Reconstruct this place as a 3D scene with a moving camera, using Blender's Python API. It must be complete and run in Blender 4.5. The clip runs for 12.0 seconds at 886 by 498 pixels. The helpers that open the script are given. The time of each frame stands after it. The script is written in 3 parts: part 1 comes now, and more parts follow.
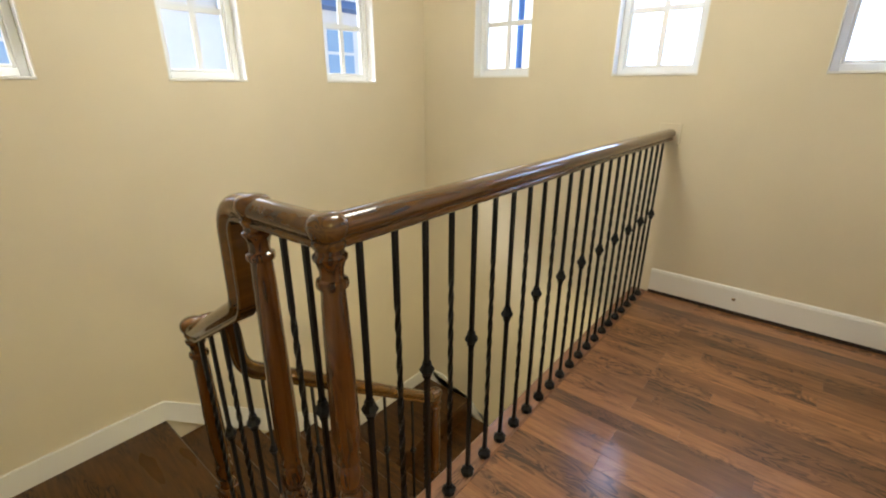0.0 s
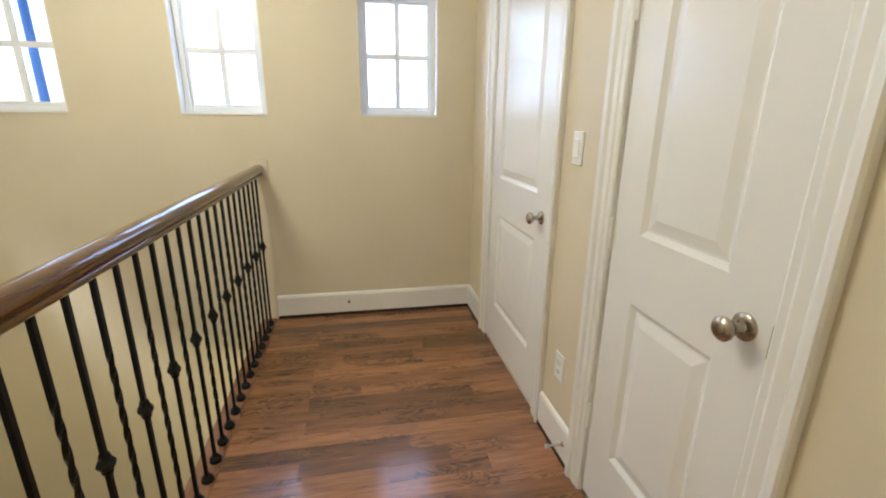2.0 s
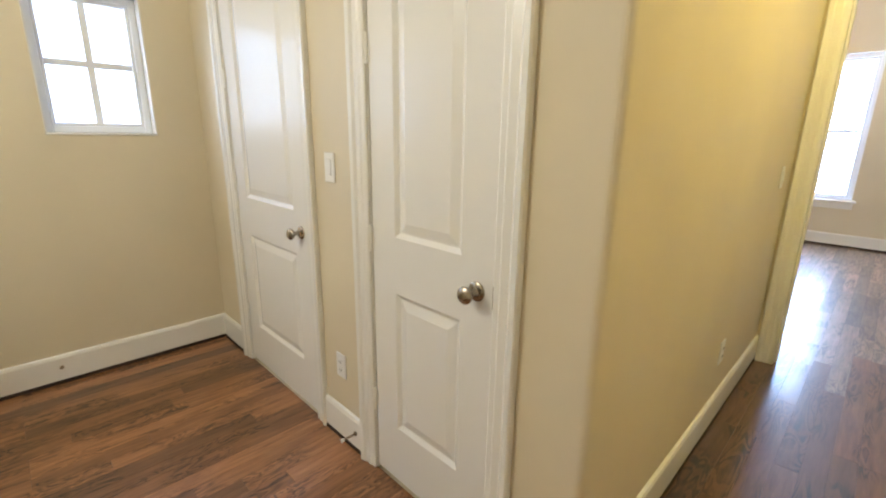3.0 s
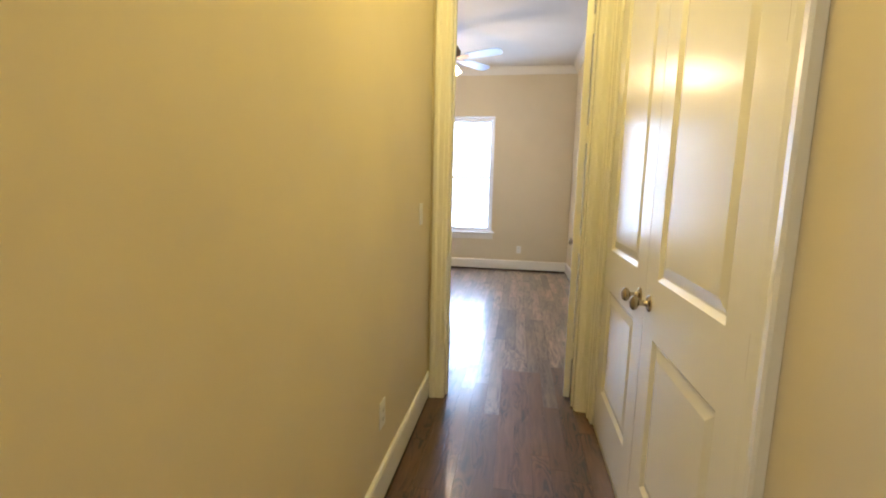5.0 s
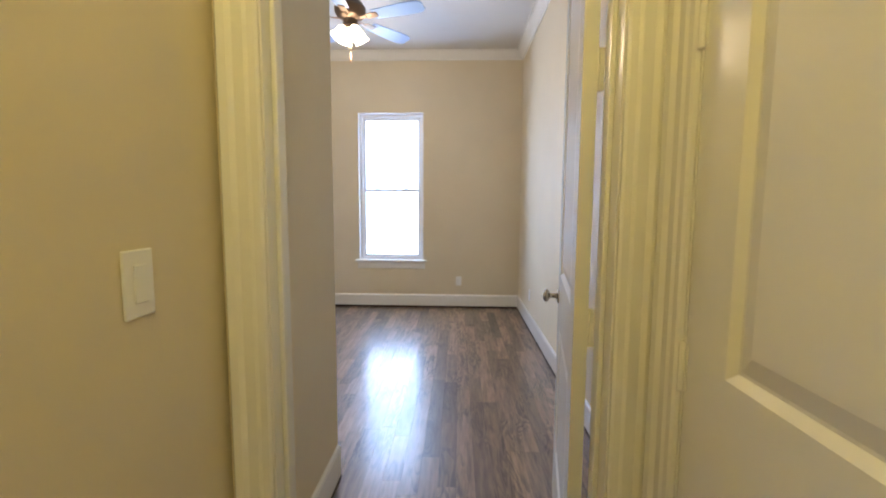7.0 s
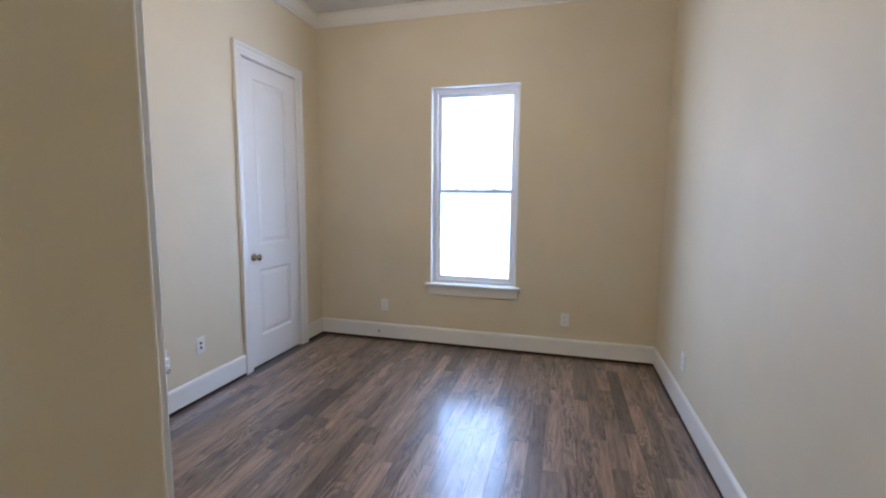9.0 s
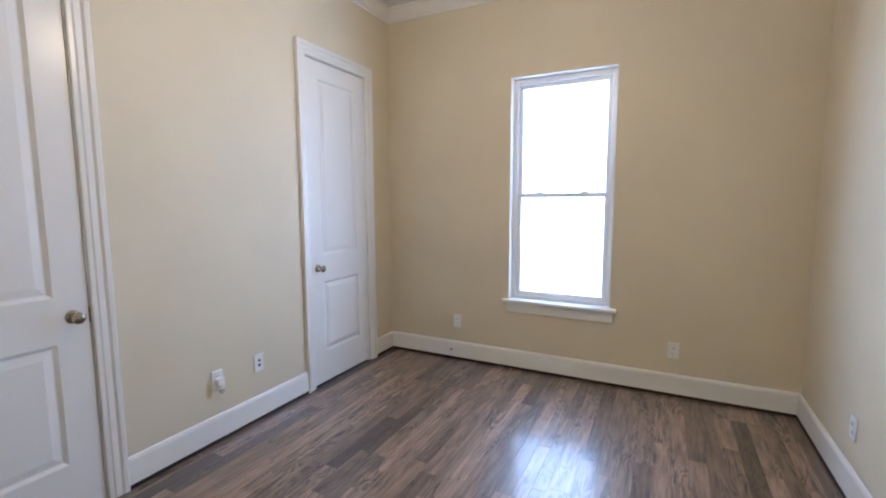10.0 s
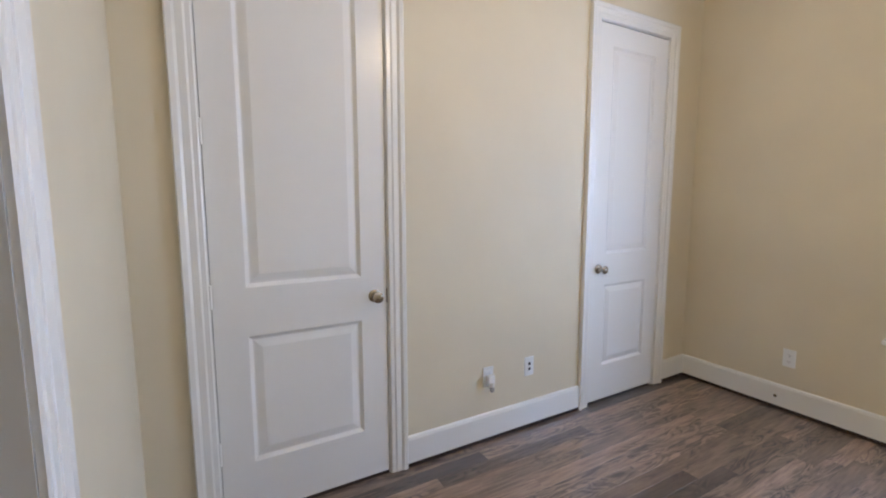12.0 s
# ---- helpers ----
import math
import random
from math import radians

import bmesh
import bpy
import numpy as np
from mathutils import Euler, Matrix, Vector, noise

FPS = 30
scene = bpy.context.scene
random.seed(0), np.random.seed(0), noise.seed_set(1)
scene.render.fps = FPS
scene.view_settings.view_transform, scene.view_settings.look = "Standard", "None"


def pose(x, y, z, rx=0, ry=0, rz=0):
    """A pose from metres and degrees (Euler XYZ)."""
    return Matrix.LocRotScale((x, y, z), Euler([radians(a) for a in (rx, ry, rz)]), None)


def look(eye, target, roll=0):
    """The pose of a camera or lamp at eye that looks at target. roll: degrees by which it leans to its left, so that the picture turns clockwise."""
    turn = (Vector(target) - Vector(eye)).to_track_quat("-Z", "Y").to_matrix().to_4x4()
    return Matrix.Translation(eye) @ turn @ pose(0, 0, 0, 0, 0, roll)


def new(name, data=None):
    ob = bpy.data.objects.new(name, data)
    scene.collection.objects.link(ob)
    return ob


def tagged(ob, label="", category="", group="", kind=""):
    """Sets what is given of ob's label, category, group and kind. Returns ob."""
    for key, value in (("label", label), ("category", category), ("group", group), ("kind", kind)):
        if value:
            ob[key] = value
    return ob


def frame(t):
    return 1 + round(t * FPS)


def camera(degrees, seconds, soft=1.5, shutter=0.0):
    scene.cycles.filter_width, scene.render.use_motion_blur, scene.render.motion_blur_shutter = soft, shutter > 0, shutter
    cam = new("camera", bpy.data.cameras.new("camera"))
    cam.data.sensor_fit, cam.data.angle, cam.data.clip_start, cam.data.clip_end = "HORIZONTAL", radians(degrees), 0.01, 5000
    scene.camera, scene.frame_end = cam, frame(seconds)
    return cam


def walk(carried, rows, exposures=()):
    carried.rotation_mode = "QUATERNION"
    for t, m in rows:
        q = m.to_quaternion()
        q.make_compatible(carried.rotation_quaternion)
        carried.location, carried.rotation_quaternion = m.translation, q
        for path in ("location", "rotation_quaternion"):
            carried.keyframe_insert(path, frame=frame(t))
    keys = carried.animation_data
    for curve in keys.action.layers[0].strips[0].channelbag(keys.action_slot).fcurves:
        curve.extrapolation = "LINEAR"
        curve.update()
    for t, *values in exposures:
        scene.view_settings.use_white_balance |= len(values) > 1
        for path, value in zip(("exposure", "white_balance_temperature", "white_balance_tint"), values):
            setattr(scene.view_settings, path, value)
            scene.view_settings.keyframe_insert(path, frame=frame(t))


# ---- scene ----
cam = camera(90.3, 12.0, 2.0)
PATH = [
    (0, (0.014, -0.025, 1.263), (-1.429, -1.224, 0.571), 0.2),
    (0.5, (-0.031, 0.031, 1.262), (-1.615, -1.003, 0.612), -0.8),
    (1, (-0.068, 0.041, 1.278), (-1.827, -0.675, 0.651), -0.7),
    (1.5, (-0.045, -0.031, 1.319), (-1.935, -0.216, 0.694), 0.3),
    (2, (0.029, -0.101, 1.315), (-1.854, 0.263, 0.750), 0.6),
    (2.5, (0.130, -0.161, 1.341), (-1.580, 0.726, 0.800), 0.3),
    (3, (0.123, -0.260, 1.352), (-1.247, 1.108, 0.850), 0.8),
    (3.5, (0.132, -0.279, 1.344), (-0.890, 1.383, 0.904), 1.2),
    (5.5, (0.237, 0.734, 1.302), (0.056, 2.708, 1.038), 1.8),
    (6, (0.220, 1.094, 1.319), (0.145, 3.079, 1.080), 1.9),
    (6.5, (0.236, 1.527, 1.287), (0.195, 3.517, 1.088), 0.4),
    (8.5, (0.284, 3.127, 1.359), (-0.075, 5.081, 1.126), 0.9),
    (9, (0.234, 3.460, 1.391), (-0.294, 5.376, 1.164), 0.5),
    (9.5, (0.171, 3.701, 1.439), (-0.513, 5.566, 1.203), 0.3),
    (10, (0.175, 3.913, 1.418), (-0.721, 5.688, 1.200), -0.2),
    (10.5, (0.160, 4.066, 1.398), (-0.960, 5.710, 1.199), -0.5),
    (11, (-0.009, 4.056, 1.376), (-1.254, 5.610, 1.187), -0.0),
    (11.5, (-0.086, 4.122, 1.365), (-1.581, 5.435, 1.166), -0.2),
    (12, (-0.210, 4.125, 1.372), (-1.927, 5.125, 1.143), -0.1),
]
walk(cam, [(t, look(eye, target, roll)) for t, eye, target, roll in PATH],
     [(0, 2.12, 5950, 10), (1.5, 2.12, 5800, 10), (2.0, 2.08, 5720, 10), (2.5, 2.08, 5900, 10), (3.7, 1.9, 6100, 10), (5.5, 1.66, 6600, 10), (6.7, 1.55, 6250, 10), (8.5, 1.12, 5800, 10), (9.0, 1.14, 5800, 10), (9.5, 1.34, 5850, 10), (11, 1.34, 6000, 10), (12, 1.36, 6150, 10)])

# ---- light ----
world = bpy.data.worlds.new("sky")
scene.world = world
world.use_nodes = True
wn = world.node_tree
sky = wn.nodes.new("ShaderNodeTexSky")
sky.sky_type, sky.sun_disc = "NISHITA", False
sky.sun_elevation, sky.sun_rotation = radians(50), radians(200)
sky.air_density, sky.dust_density = 1.0, 3.0
wn.links.new(sky.outputs[0], wn.nodes["Background"].inputs[0])
wn.nodes["Background"].inputs[1].default_value = 0.105

sun_data = bpy.data.lights.new("sun", "SUN")
sun_data.energy, sun_data.angle, sun_data.color = 1.5, radians(12), (1.0, 0.96, 0.9)
sun = new("sun", sun_data)
sun.matrix_world = look((0, 0, 20), (-6.5, 8.0, 6.0))


def area_light(name, eye, target, w, h, power, color):
    d = bpy.data.lights.new(name, "AREA")
    d.shape, d.size, d.size_y, d.energy, d.color = "RECTANGLE", w, h, power, color
    ob = new(name, d)
    ob.matrix_world = look(eye, target)
    return ob


def bulb_light(name, at, power, radius, color):
    d = bpy.data.lights.new(name, "POINT")
    d.energy, d.shadow_soft_size, d.color = power, radius, color
    ob = new(name, d)
    ob.location = at
    return ob


DAY = (0.50, 0.665, 1.0)
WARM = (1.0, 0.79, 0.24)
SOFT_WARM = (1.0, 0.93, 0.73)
area_light("daylight_bedroom_window", (-0.555, 7.62, 1.51), (-0.555, 6, 1.51), 1.0, 2.1, 21.5, (0.48, 0.65, 1.0))
area_light("daylight_landing_window", (-3.12, -0.86, 1.69), (0, -0.86, 1.69), 0.7, 1.0, 2.6, DAY)
area_light("daylight_landing_window", (-3.12, 0.184, 1.69), (0, 0.184, 1.69), 0.7, 1.0, 2.6, DAY)

# ---- materials ----


def material(name, color, rough=0.5, metal=0.0, coat=0.0):
    m = bpy.data.materials.new(name)
    m.use_nodes = True
    b = m.node_tree.nodes["Principled BSDF"]
    b.inputs["Base Color"].default_value = (*color, 1)
    b.inputs["Roughness"].default_value, b.inputs["Metallic"].default_value = rough, metal
    b.inputs["Coat Weight"].default_value = coat
    return m


def node(m, kind, **inputs):
    n = m.node_tree.nodes.new(kind)
    for k, v in inputs.items():
        n.inputs[k.replace("_", " ")].default_value = v
    return n


def link(m, a, b):
    m.node_tree.links.new(a, b)


def bsdf(m):
    return m.node_tree.nodes["Principled BSDF"]


def ramp(m, fac, *stops):
    r = m.node_tree.nodes.new("ShaderNodeValToRGB")
    e = r.color_ramp.elements
    while len(e) < len(stops):
        e.new(0.5)
    for el, (p, c) in zip(e, stops):
        el.position, el.color = p, (*c, 1)
    link(m, fac, r.inputs[0])
    return r.outputs[0]


def bump(m, height, strength, distance):
    b = node(m, "ShaderNodeBump", Strength=strength, Distance=distance)
    link(m, height, b.inputs["Height"])
    link(m, b.outputs[0], bsdf(m).inputs["Normal"])


def paint(name, color, rough, spread=0.03, relief=0.08, scale=220.0):
    """Rolled wall paint: faint blotches and an orange-peel relief."""
    m = material(name, color, rough)
    tc = node(m, "ShaderNodeTexCoord")
    big = node(m, "ShaderNodeTexNoise", Scale=1.7, Detail=4.0)
    link(m, tc.outputs["Object"], big.inputs["Vector"])
    lo = tuple(c * (1 - spread) for c in color)
    hi = tuple(min(1, c * (1 + spread)) for c in color)
    link(m, ramp(m, big.outputs["Fac"], (0.35, lo), (0.65, hi)), bsdf(m).inputs["Base Color"])
    fine = node(m, "ShaderNodeTexNoise", Scale=scale, Detail=2.0)
    link(m, tc.outputs["Object"], fine.inputs["Vector"])
    bump(m, fine.outputs["Fac"], relief, 0.002)
    return m


def wood(name, dark, mid, light, rough, axis="Y", coat=0.3, strokes=1.0, spread=1.0, spec=0.3, coat_rough=0.12, figured=(22, 4.2), cover=(0.46, 0.56)):
    """Stained oak: a tone for each piece, soft long grain, and dark cathedral strokes in patches."""
    m = material(name, mid, rough, coat=coat)
    bsdf(m).inputs["Coat Roughness"].default_value = coat_rough
    bsdf(m).inputs["Coat IOR"].default_value = 1.6
    bsdf(m).inputs["Specular IOR Level"].default_value = spec
    tc = node(m, "ShaderNodeTexCoord")
    info = node(m, "ShaderNodeObjectInfo")
    shift = node(m, "ShaderNodeVectorMath")
    shift.operation = "MULTIPLY_ADD"
    link(m, info.outputs["Random"], shift.inputs[0])
    shift.inputs[1].default_value = (37.0, 91.0, 53.0)
    link(m, tc.outputs["Object"], shift.inputs[2])

    def stretched(across, along):
        mp = node(m, "ShaderNodeMapping")
        mp.inputs["Scale"].default_value = {"X": (along, across, across), "Y": (across, along, across), "Z": (across, across, along)}[axis]
        link(m, shift.outputs[0], mp.inputs["Vector"])
        return mp.outputs[0]

    def math_node(op, a, b):
        n = node(m, "ShaderNodeMath")
        n.operation = op
        for k, v in enumerate((a, b)):
            if isinstance(v, (int, float)):
                n.inputs[k].default_value = v
            else:
                link(m, v, n.inputs[k])
        return n.outputs[0]

    fine = node(m, "ShaderNodeTexNoise", Scale=1.0, Detail=5.0, Roughness=0.65)
    link(m, stretched(48, 4.5), fine.inputs["Vector"])
    figure = node(m, "ShaderNodeTexNoise", Scale=1.0, Detail=1.5, Distortion=1.1)
    link(m, stretched(*figured), figure.inputs["Vector"])
    band = math_node("FRACT", math_node("MULTIPLY", figure.outputs["Fac"], 8.0), 0.0)
    patch = node(m, "ShaderNodeTexNoise", Scale=1.0, Detail=2.0)
    link(m, stretched(7, 1.8), patch.inputs["Vector"])
    body = ramp(m, fine.outputs["Fac"], (0.26, mid), (0.74, light))
    edge = ramp(m, band, (0.0, (1, 1, 1)), (0.3, (0.85, 0.85, 0.85)), (0.5, (0.12, 0.12, 0.12)), (0.9, (0, 0, 0)), (1.0, (0.8, 0.8, 0.8)))
    where = ramp(m, patch.outputs["Fac"], (cover[0], (0, 0, 0)), (cover[1], (1, 1, 1)))
    fleck = ramp(m, fine.outputs["Fac"], (0.42, (1, 1, 1)), (0.64, (0.45, 0.45, 0.45)))
    amount = math_node("MULTIPLY", math_node("MULTIPLY", math_node("MULTIPLY", edge, where), fleck), strokes)
    grained = node(m, "ShaderNodeMix")
    grained.data_type = "RGBA"
    link(m, amount, grained.inputs[0])
    link(m, body, grained.inputs[6])
    grained.inputs[7].default_value = (*dark, 1)
    k = spread
    tone = ramp(m, info.outputs["Random"], (0.0, (1 - 0.62 * k, 1 - 0.63 * k, 1 - 0.62 * k)), (0.05, (1 - 0.5 * k, 1 - 0.5 * k, 1 - 0.5 * k)), (0.10, (1 - 0.34 * k, 1 - 0.36 * k, 1 - 0.38 * k)), (0.6, (1.0, 1.0, 1.0)), (1.0, (1 + 0.26 * k, 1 + 0.24 * k, 1 + 0.22 * k)))
    mix = node(m, "ShaderNodeMix")
    mix.data_type, mix.blend_type = "RGBA", "MULTIPLY"
    mix.inputs[0].default_value = 1.0
    link(m, grained.outputs[2], mix.inputs[6])
    link(m, tone, mix.inputs[7])
    link(m, mix.outputs[2], bsdf(m).inputs["Base Color"])
    rv = node(m, "ShaderNodeMapRange")
    rv.inputs["To Min"].default_value, rv.inputs["To Max"].default_value = rough * 0.9, rough * 1.12
    link(m, patch.outputs["Fac"], rv.inputs["Value"])
    link(m, rv.outputs[0], bsdf(m).inputs["Roughness"])
    bump(m, fine.outputs["Fac"], 0.012, 0.0004)
    return m


WALL = paint("wall_paint", (0.675, 0.60, 0.445), 0.62)
CEIL = paint("ceiling_paint", (0.66, 0.65, 0.63), 0.8, relief=0.15)
TRIM = paint("trim_enamel", (0.80, 0.79, 0.75), 0.26, 0.015, 0.02, 60)
DOORP = paint("door_enamel", (0.79, 0.78, 0.75), 0.24, 0.015, 0.03, 40)
bsdf(DOORP).inputs["Specular IOR Level"].default_value = 0.28
VINYL = paint("window_vinyl", (0.80, 0.82, 0.84), 0.35, 0.01, 0.01)
# one oak finish; bedroom daylight and hall dimness are put into two recoloured copies
OAK = wood("oak_floor", (0.022, 0.008, 0.003), (0.155, 0.062, 0.021), (0.40, 0.183, 0.072), 0.42, coat=0.6, strokes=0.85, spread=0.85, spec=0.4, coat_rough=0.14, figured=(18, 5.0), cover=(0.48, 0.56))
OAK_DAYLIT = wood("oak_floor_daylit", (0.016, 0.009, 0.006), (0.088, 0.052, 0.034), (0.36, 0.245, 0.178), 0.42, coat=1.0, strokes=0.82, spread=1.25, spec=0.65, coat_rough=0.19, figured=(13, 2.4), cover=(0.46, 0.55))
OAK_HALL_DIM = wood("oak_floor_hall_dim", (0.009, 0.003, 0.001), (0.066, 0.028, 0.011), (0.165, 0.076, 0.034), 0.44, coat=0.7, strokes=1.0, spread=0.9, spec=0.5, coat_rough=0.16, figured=(13, 2.2))
NOSING_OAK = wood("oak_nosing", (0.040, 0.017, 0.009), (0.19, 0.086, 0.045), (0.28, 0.14, 0.078), 0.32, "X", 0.6, 0.8, 0.2)
STAIR_OAK = wood("oak_stair", (0.008, 0.003, 0.001), (0.044, 0.018, 0.004), (0.105, 0.044, 0.010), 0.28, coat=0.35, spread=0.5, spec=0.15)
RAIL_OAK = wood("oak_rail", (0.008, 0.003, 0.001), (0.066, 0.026, 0.003), (0.125, 0.053, 0.007), 0.24, "X", 0.8, 0.6, 0.1, 0.12, 0.04, (17, 1.9))
NEWEL_OAK = wood("oak_newel", (0.008, 0.002, 0.001), (0.062, 0.020, 0.003), (0.122, 0.045, 0.007), 0.25, "Z", 0.9, 0.9, 0.1, 0.12, 0.05, (17, 1.9))
IRON = material("wrought_iron", (0.012, 0.013, 0.015), 0.42, 0.6)
NICKEL = material("satin_nickel", (0.42, 0.37, 0.30), 0.24, 1.0)
STEEL = material("hinge_steel", (0.45, 0.42, 0.36), 0.35, 1.0)
PLASTIC = material("white_plastic", (0.80, 0.80, 0.78), 0.3)
DARK = material("dark_slot", (0.02, 0.02, 0.02), 0.6)
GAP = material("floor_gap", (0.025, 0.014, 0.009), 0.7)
# pale blades; the blue cast of the window's daylight is put into their colour
BLADE_DAYLIT = paint("fan_blade_daylit", (0.22, 0.33, 0.60), 0.3, 0.02, 0.02)
BRONZE = material("fan_metal", (0.20, 0.14, 0.10), 0.35, 0.9)
FROST = material("frosted_glass", (0.9, 0.85, 0.75), 0.4)
bsdf(FROST).inputs["Emission Color"].default_value = (1.0, 0.82, 0.6, 1)
bsdf(FROST).inputs["Emission Strength"].default_value = 4.0
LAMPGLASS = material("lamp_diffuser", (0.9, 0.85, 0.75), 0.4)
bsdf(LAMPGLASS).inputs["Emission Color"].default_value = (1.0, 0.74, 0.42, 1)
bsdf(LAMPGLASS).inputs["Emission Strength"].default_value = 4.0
GLASS = material("window_glass", (1, 1, 1), 0.0)
bsdf(GLASS).inputs["Transmission Weight"].default_value = 1.0
bsdf(GLASS).inputs["IOR"].default_value = 1.05
CLEAR = material("clear_bulb", (0.9, 0.9, 0.9), 0.05)
bsdf(CLEAR).inputs["Transmission Weight"].default_value = 0.7
SIDING = paint("white_siding", (0.86, 0.86, 0.85), 0.6)
BLUEGLASS = material("neighbour_glass", (0.32, 0.46, 0.62), 0.2)
BLUEMETAL = material("blue_pipe_paint", (0.06, 0.16, 0.46), 0.4)
ROOFING = material("neighbour_eaves", (0.11, 0.18, 0.34), 0.7)
GROUND = paint("ground_concrete", (0.42, 0.41, 0.39), 0.9)

# ---- mesh tools ----


def mesh_object(name, bm, mat, parent=None, label="", smooth=False):
    me = bpy.data.meshes.new(name)
    bmesh.ops.recalc_face_normals(bm, faces=bm.faces)
    bm.to_mesh(me)
    bm.free()
    me.materials.append(mat)
    if smooth:
        for p in me.polygons:
            p.use_smooth = True
        me.set_sharp_from_angle(angle=radians(38))
    ob = new(name, me)
    if parent:
        ob.parent = parent
    if label:
        tagged(ob, label)
    return ob


def part(name, bm, mat, parent, label="", smooth=False):
    return mesh_object(name, bm, mat, parent, label, smooth)


def structure(name, bm, mat, label, category=""):
    return tagged(mesh_object(name, bm, mat), label, category, kind="structure")


def empty(name, m, label, category, group="", kind=""):
    ob = new(name)
    ob.matrix_world = m
    ob.empty_display_size = 0.1
    return tagged(ob, label, category, group, kind)


def box(bm, x0, x1, y0, y1, z0, z1, bevel=0.0, seg=1):
    vs = [bm.verts.new((x, y, z)) for x in (x0, x1) for y in (y0, y1) for z in (z0, z1)]
    fs = [bm.faces.new([vs[i] for i in q]) for q in ((0, 1, 3, 2), (4, 6, 7, 5), (0, 4, 5, 1), (2, 3, 7, 6), (0, 2, 6, 4), (1, 5, 7, 3))]
    if bevel:
        es = {e for f in fs for e in f.edges}
        bmesh.ops.bevel(bm, geom=list(es), offset=bevel, segments=seg, affect="EDGES", profile=0.5)
    return bm


def boxes(*rows, bevel=0.0):
    bm = bmesh.new()
    for r in rows:
        box(bm, *r, bevel=bevel)
    return bm


def lathe(bm, profile, at=(0, 0, 0), axis="Z", n=20):
    """A turned shape: profile rows of (radius, height)."""
    rings = []
    for r, h in profile:
        ring = []
        for i in range(n):
            a = 2 * math.pi * i / n
            c, s = r * math.cos(a), r * math.sin(a)
            p = {"Z": (c, s, h), "X": (h, c, s), "Y": (c, h, s)}[axis]
            ring.append(bm.verts.new(Vector(p) + Vector(at)))
        rings.append(ring)
    for a, b in zip(rings, rings[1:]):
        for i in range(n):
            bm.faces.new((a[i], a[(i + 1) % n], b[(i + 1) % n], b[i]))
    bm.faces.new(rings[0])
    bm.faces.new(rings[-1][::-1])
    return bm


def sweep(bm, path, side, profile):
    """Sweeps a profile of (across, up) rows along points that lie in one upright plane whose normal is side."""
    side = Vector(side).normalized()
    pts = [Vector(p) for p in path]
    rings = []
    for i, p in enumerate(pts):
        t = (pts[min(i + 1, len(pts) - 1)] - pts[max(i - 1, 0)]).normalized()
        up = t.cross(side).normalized()
        if i == 0:
            flip = -1 if up.z < 0 else 1
        rings.append([bm.verts.new(p + side * a + up * (flip * u)) for a, u in profile])
    n = len(profile)
    for a, b in zip(rings, rings[1:]):
        for i in range(n):
            bm.faces.new((a[i], a[(i + 1) % n], b[(i + 1) % n], b[i]))
    bm.faces.new(rings[0])
    bm.faces.new(rings[-1][::-1])
    return bm


def rounded(points, radius, n=6):
    """The polyline with its inner corners rounded."""
    pts = [Vector(p) for p in points]
    out = [pts[0]]
    for a, b, c in zip(pts, pts[1:], pts[2:]):
        r = min(radius, (a - b).length * 0.48, (c - b).length * 0.48)
        p, q = b + (a - b).normalized() * r, b + (c - b).normalized() * r
        for i in range(n + 1):
            k = i / n
            out.append(p * (1 - k) ** 2 + b * 2 * k * (1 - k) + q * k * k)
    return out + [pts[-1]]


def wall_boxes(axis, t0, t1, s0, s1, z0, z1, openings):
    """A wall along axis, t0..t1 thick, s0..s1 long, with openings (from, to, sill, head)."""
    rows, at = [], s0
    for a, b, lo, hi in sorted(openings):
        rows.append((at, a, z0, z1))
        if lo > z0:
            rows.append((a, b, z0, lo))
        rows.append((a, b, hi, z1))
        at = b
    rows.append((at, s1, z0, z1))
    bm = bmesh.new()
    for a, b, lo, hi in rows:
        if axis == "X":
            box(bm, a, b, t0, t1, lo, hi)
        else:
            box(bm, t0, t1, a, b, lo, hi)
    return bm


def round_edge(bm, x, y, r, seg=5):
    es = [e for e in bm.edges if all(abs(v.co.x - x) < 1e-4 and abs(v.co.y - y) < 1e-4 for v in e.verts)]
    bmesh.ops.bevel(bm, geom=es, offset=r, segments=seg, affect="EDGES", profile=0.5)


# ---- plan ----
XW, YS, YD = -2.885, -2.64, 0.661
XH, XE = -0.285, 0.695
YB0, YB1 = 2.950, 3.070
XB = -0.302
BX0, BX1, BY0, BY1 = -2.142, 1.012, 3.931, 7.41
LOW, TOP, BTOP = -3.2, 3.05, 3.10
DOOR_H = 2.44
D1, D2 = (-2.435, -1.645), (-1.165, -0.595)
D3, D4 = (4.19, 4.94), (6.352, 7.03)
CL = (1.303, 2.803)
DW = (-0.177, 0.606)
BATH = (-0.960, -0.415)
JT = 0.018
SILL, HEAD = 1.325, 2.04
WEST_WINDOWS = [(-2.140, -1.668), (-1.095, -0.618), (-0.068, 0.417)]
SOUTH_WINDOWS = [(-2.353, -1.915), (-1.362, -0.942), (-0.426, -0.016)]
SOUTH_DROP = 0.040


def rough(d):
    return (d[0] - JT, d[1] + JT, -0.02, DOOR_H + JT)


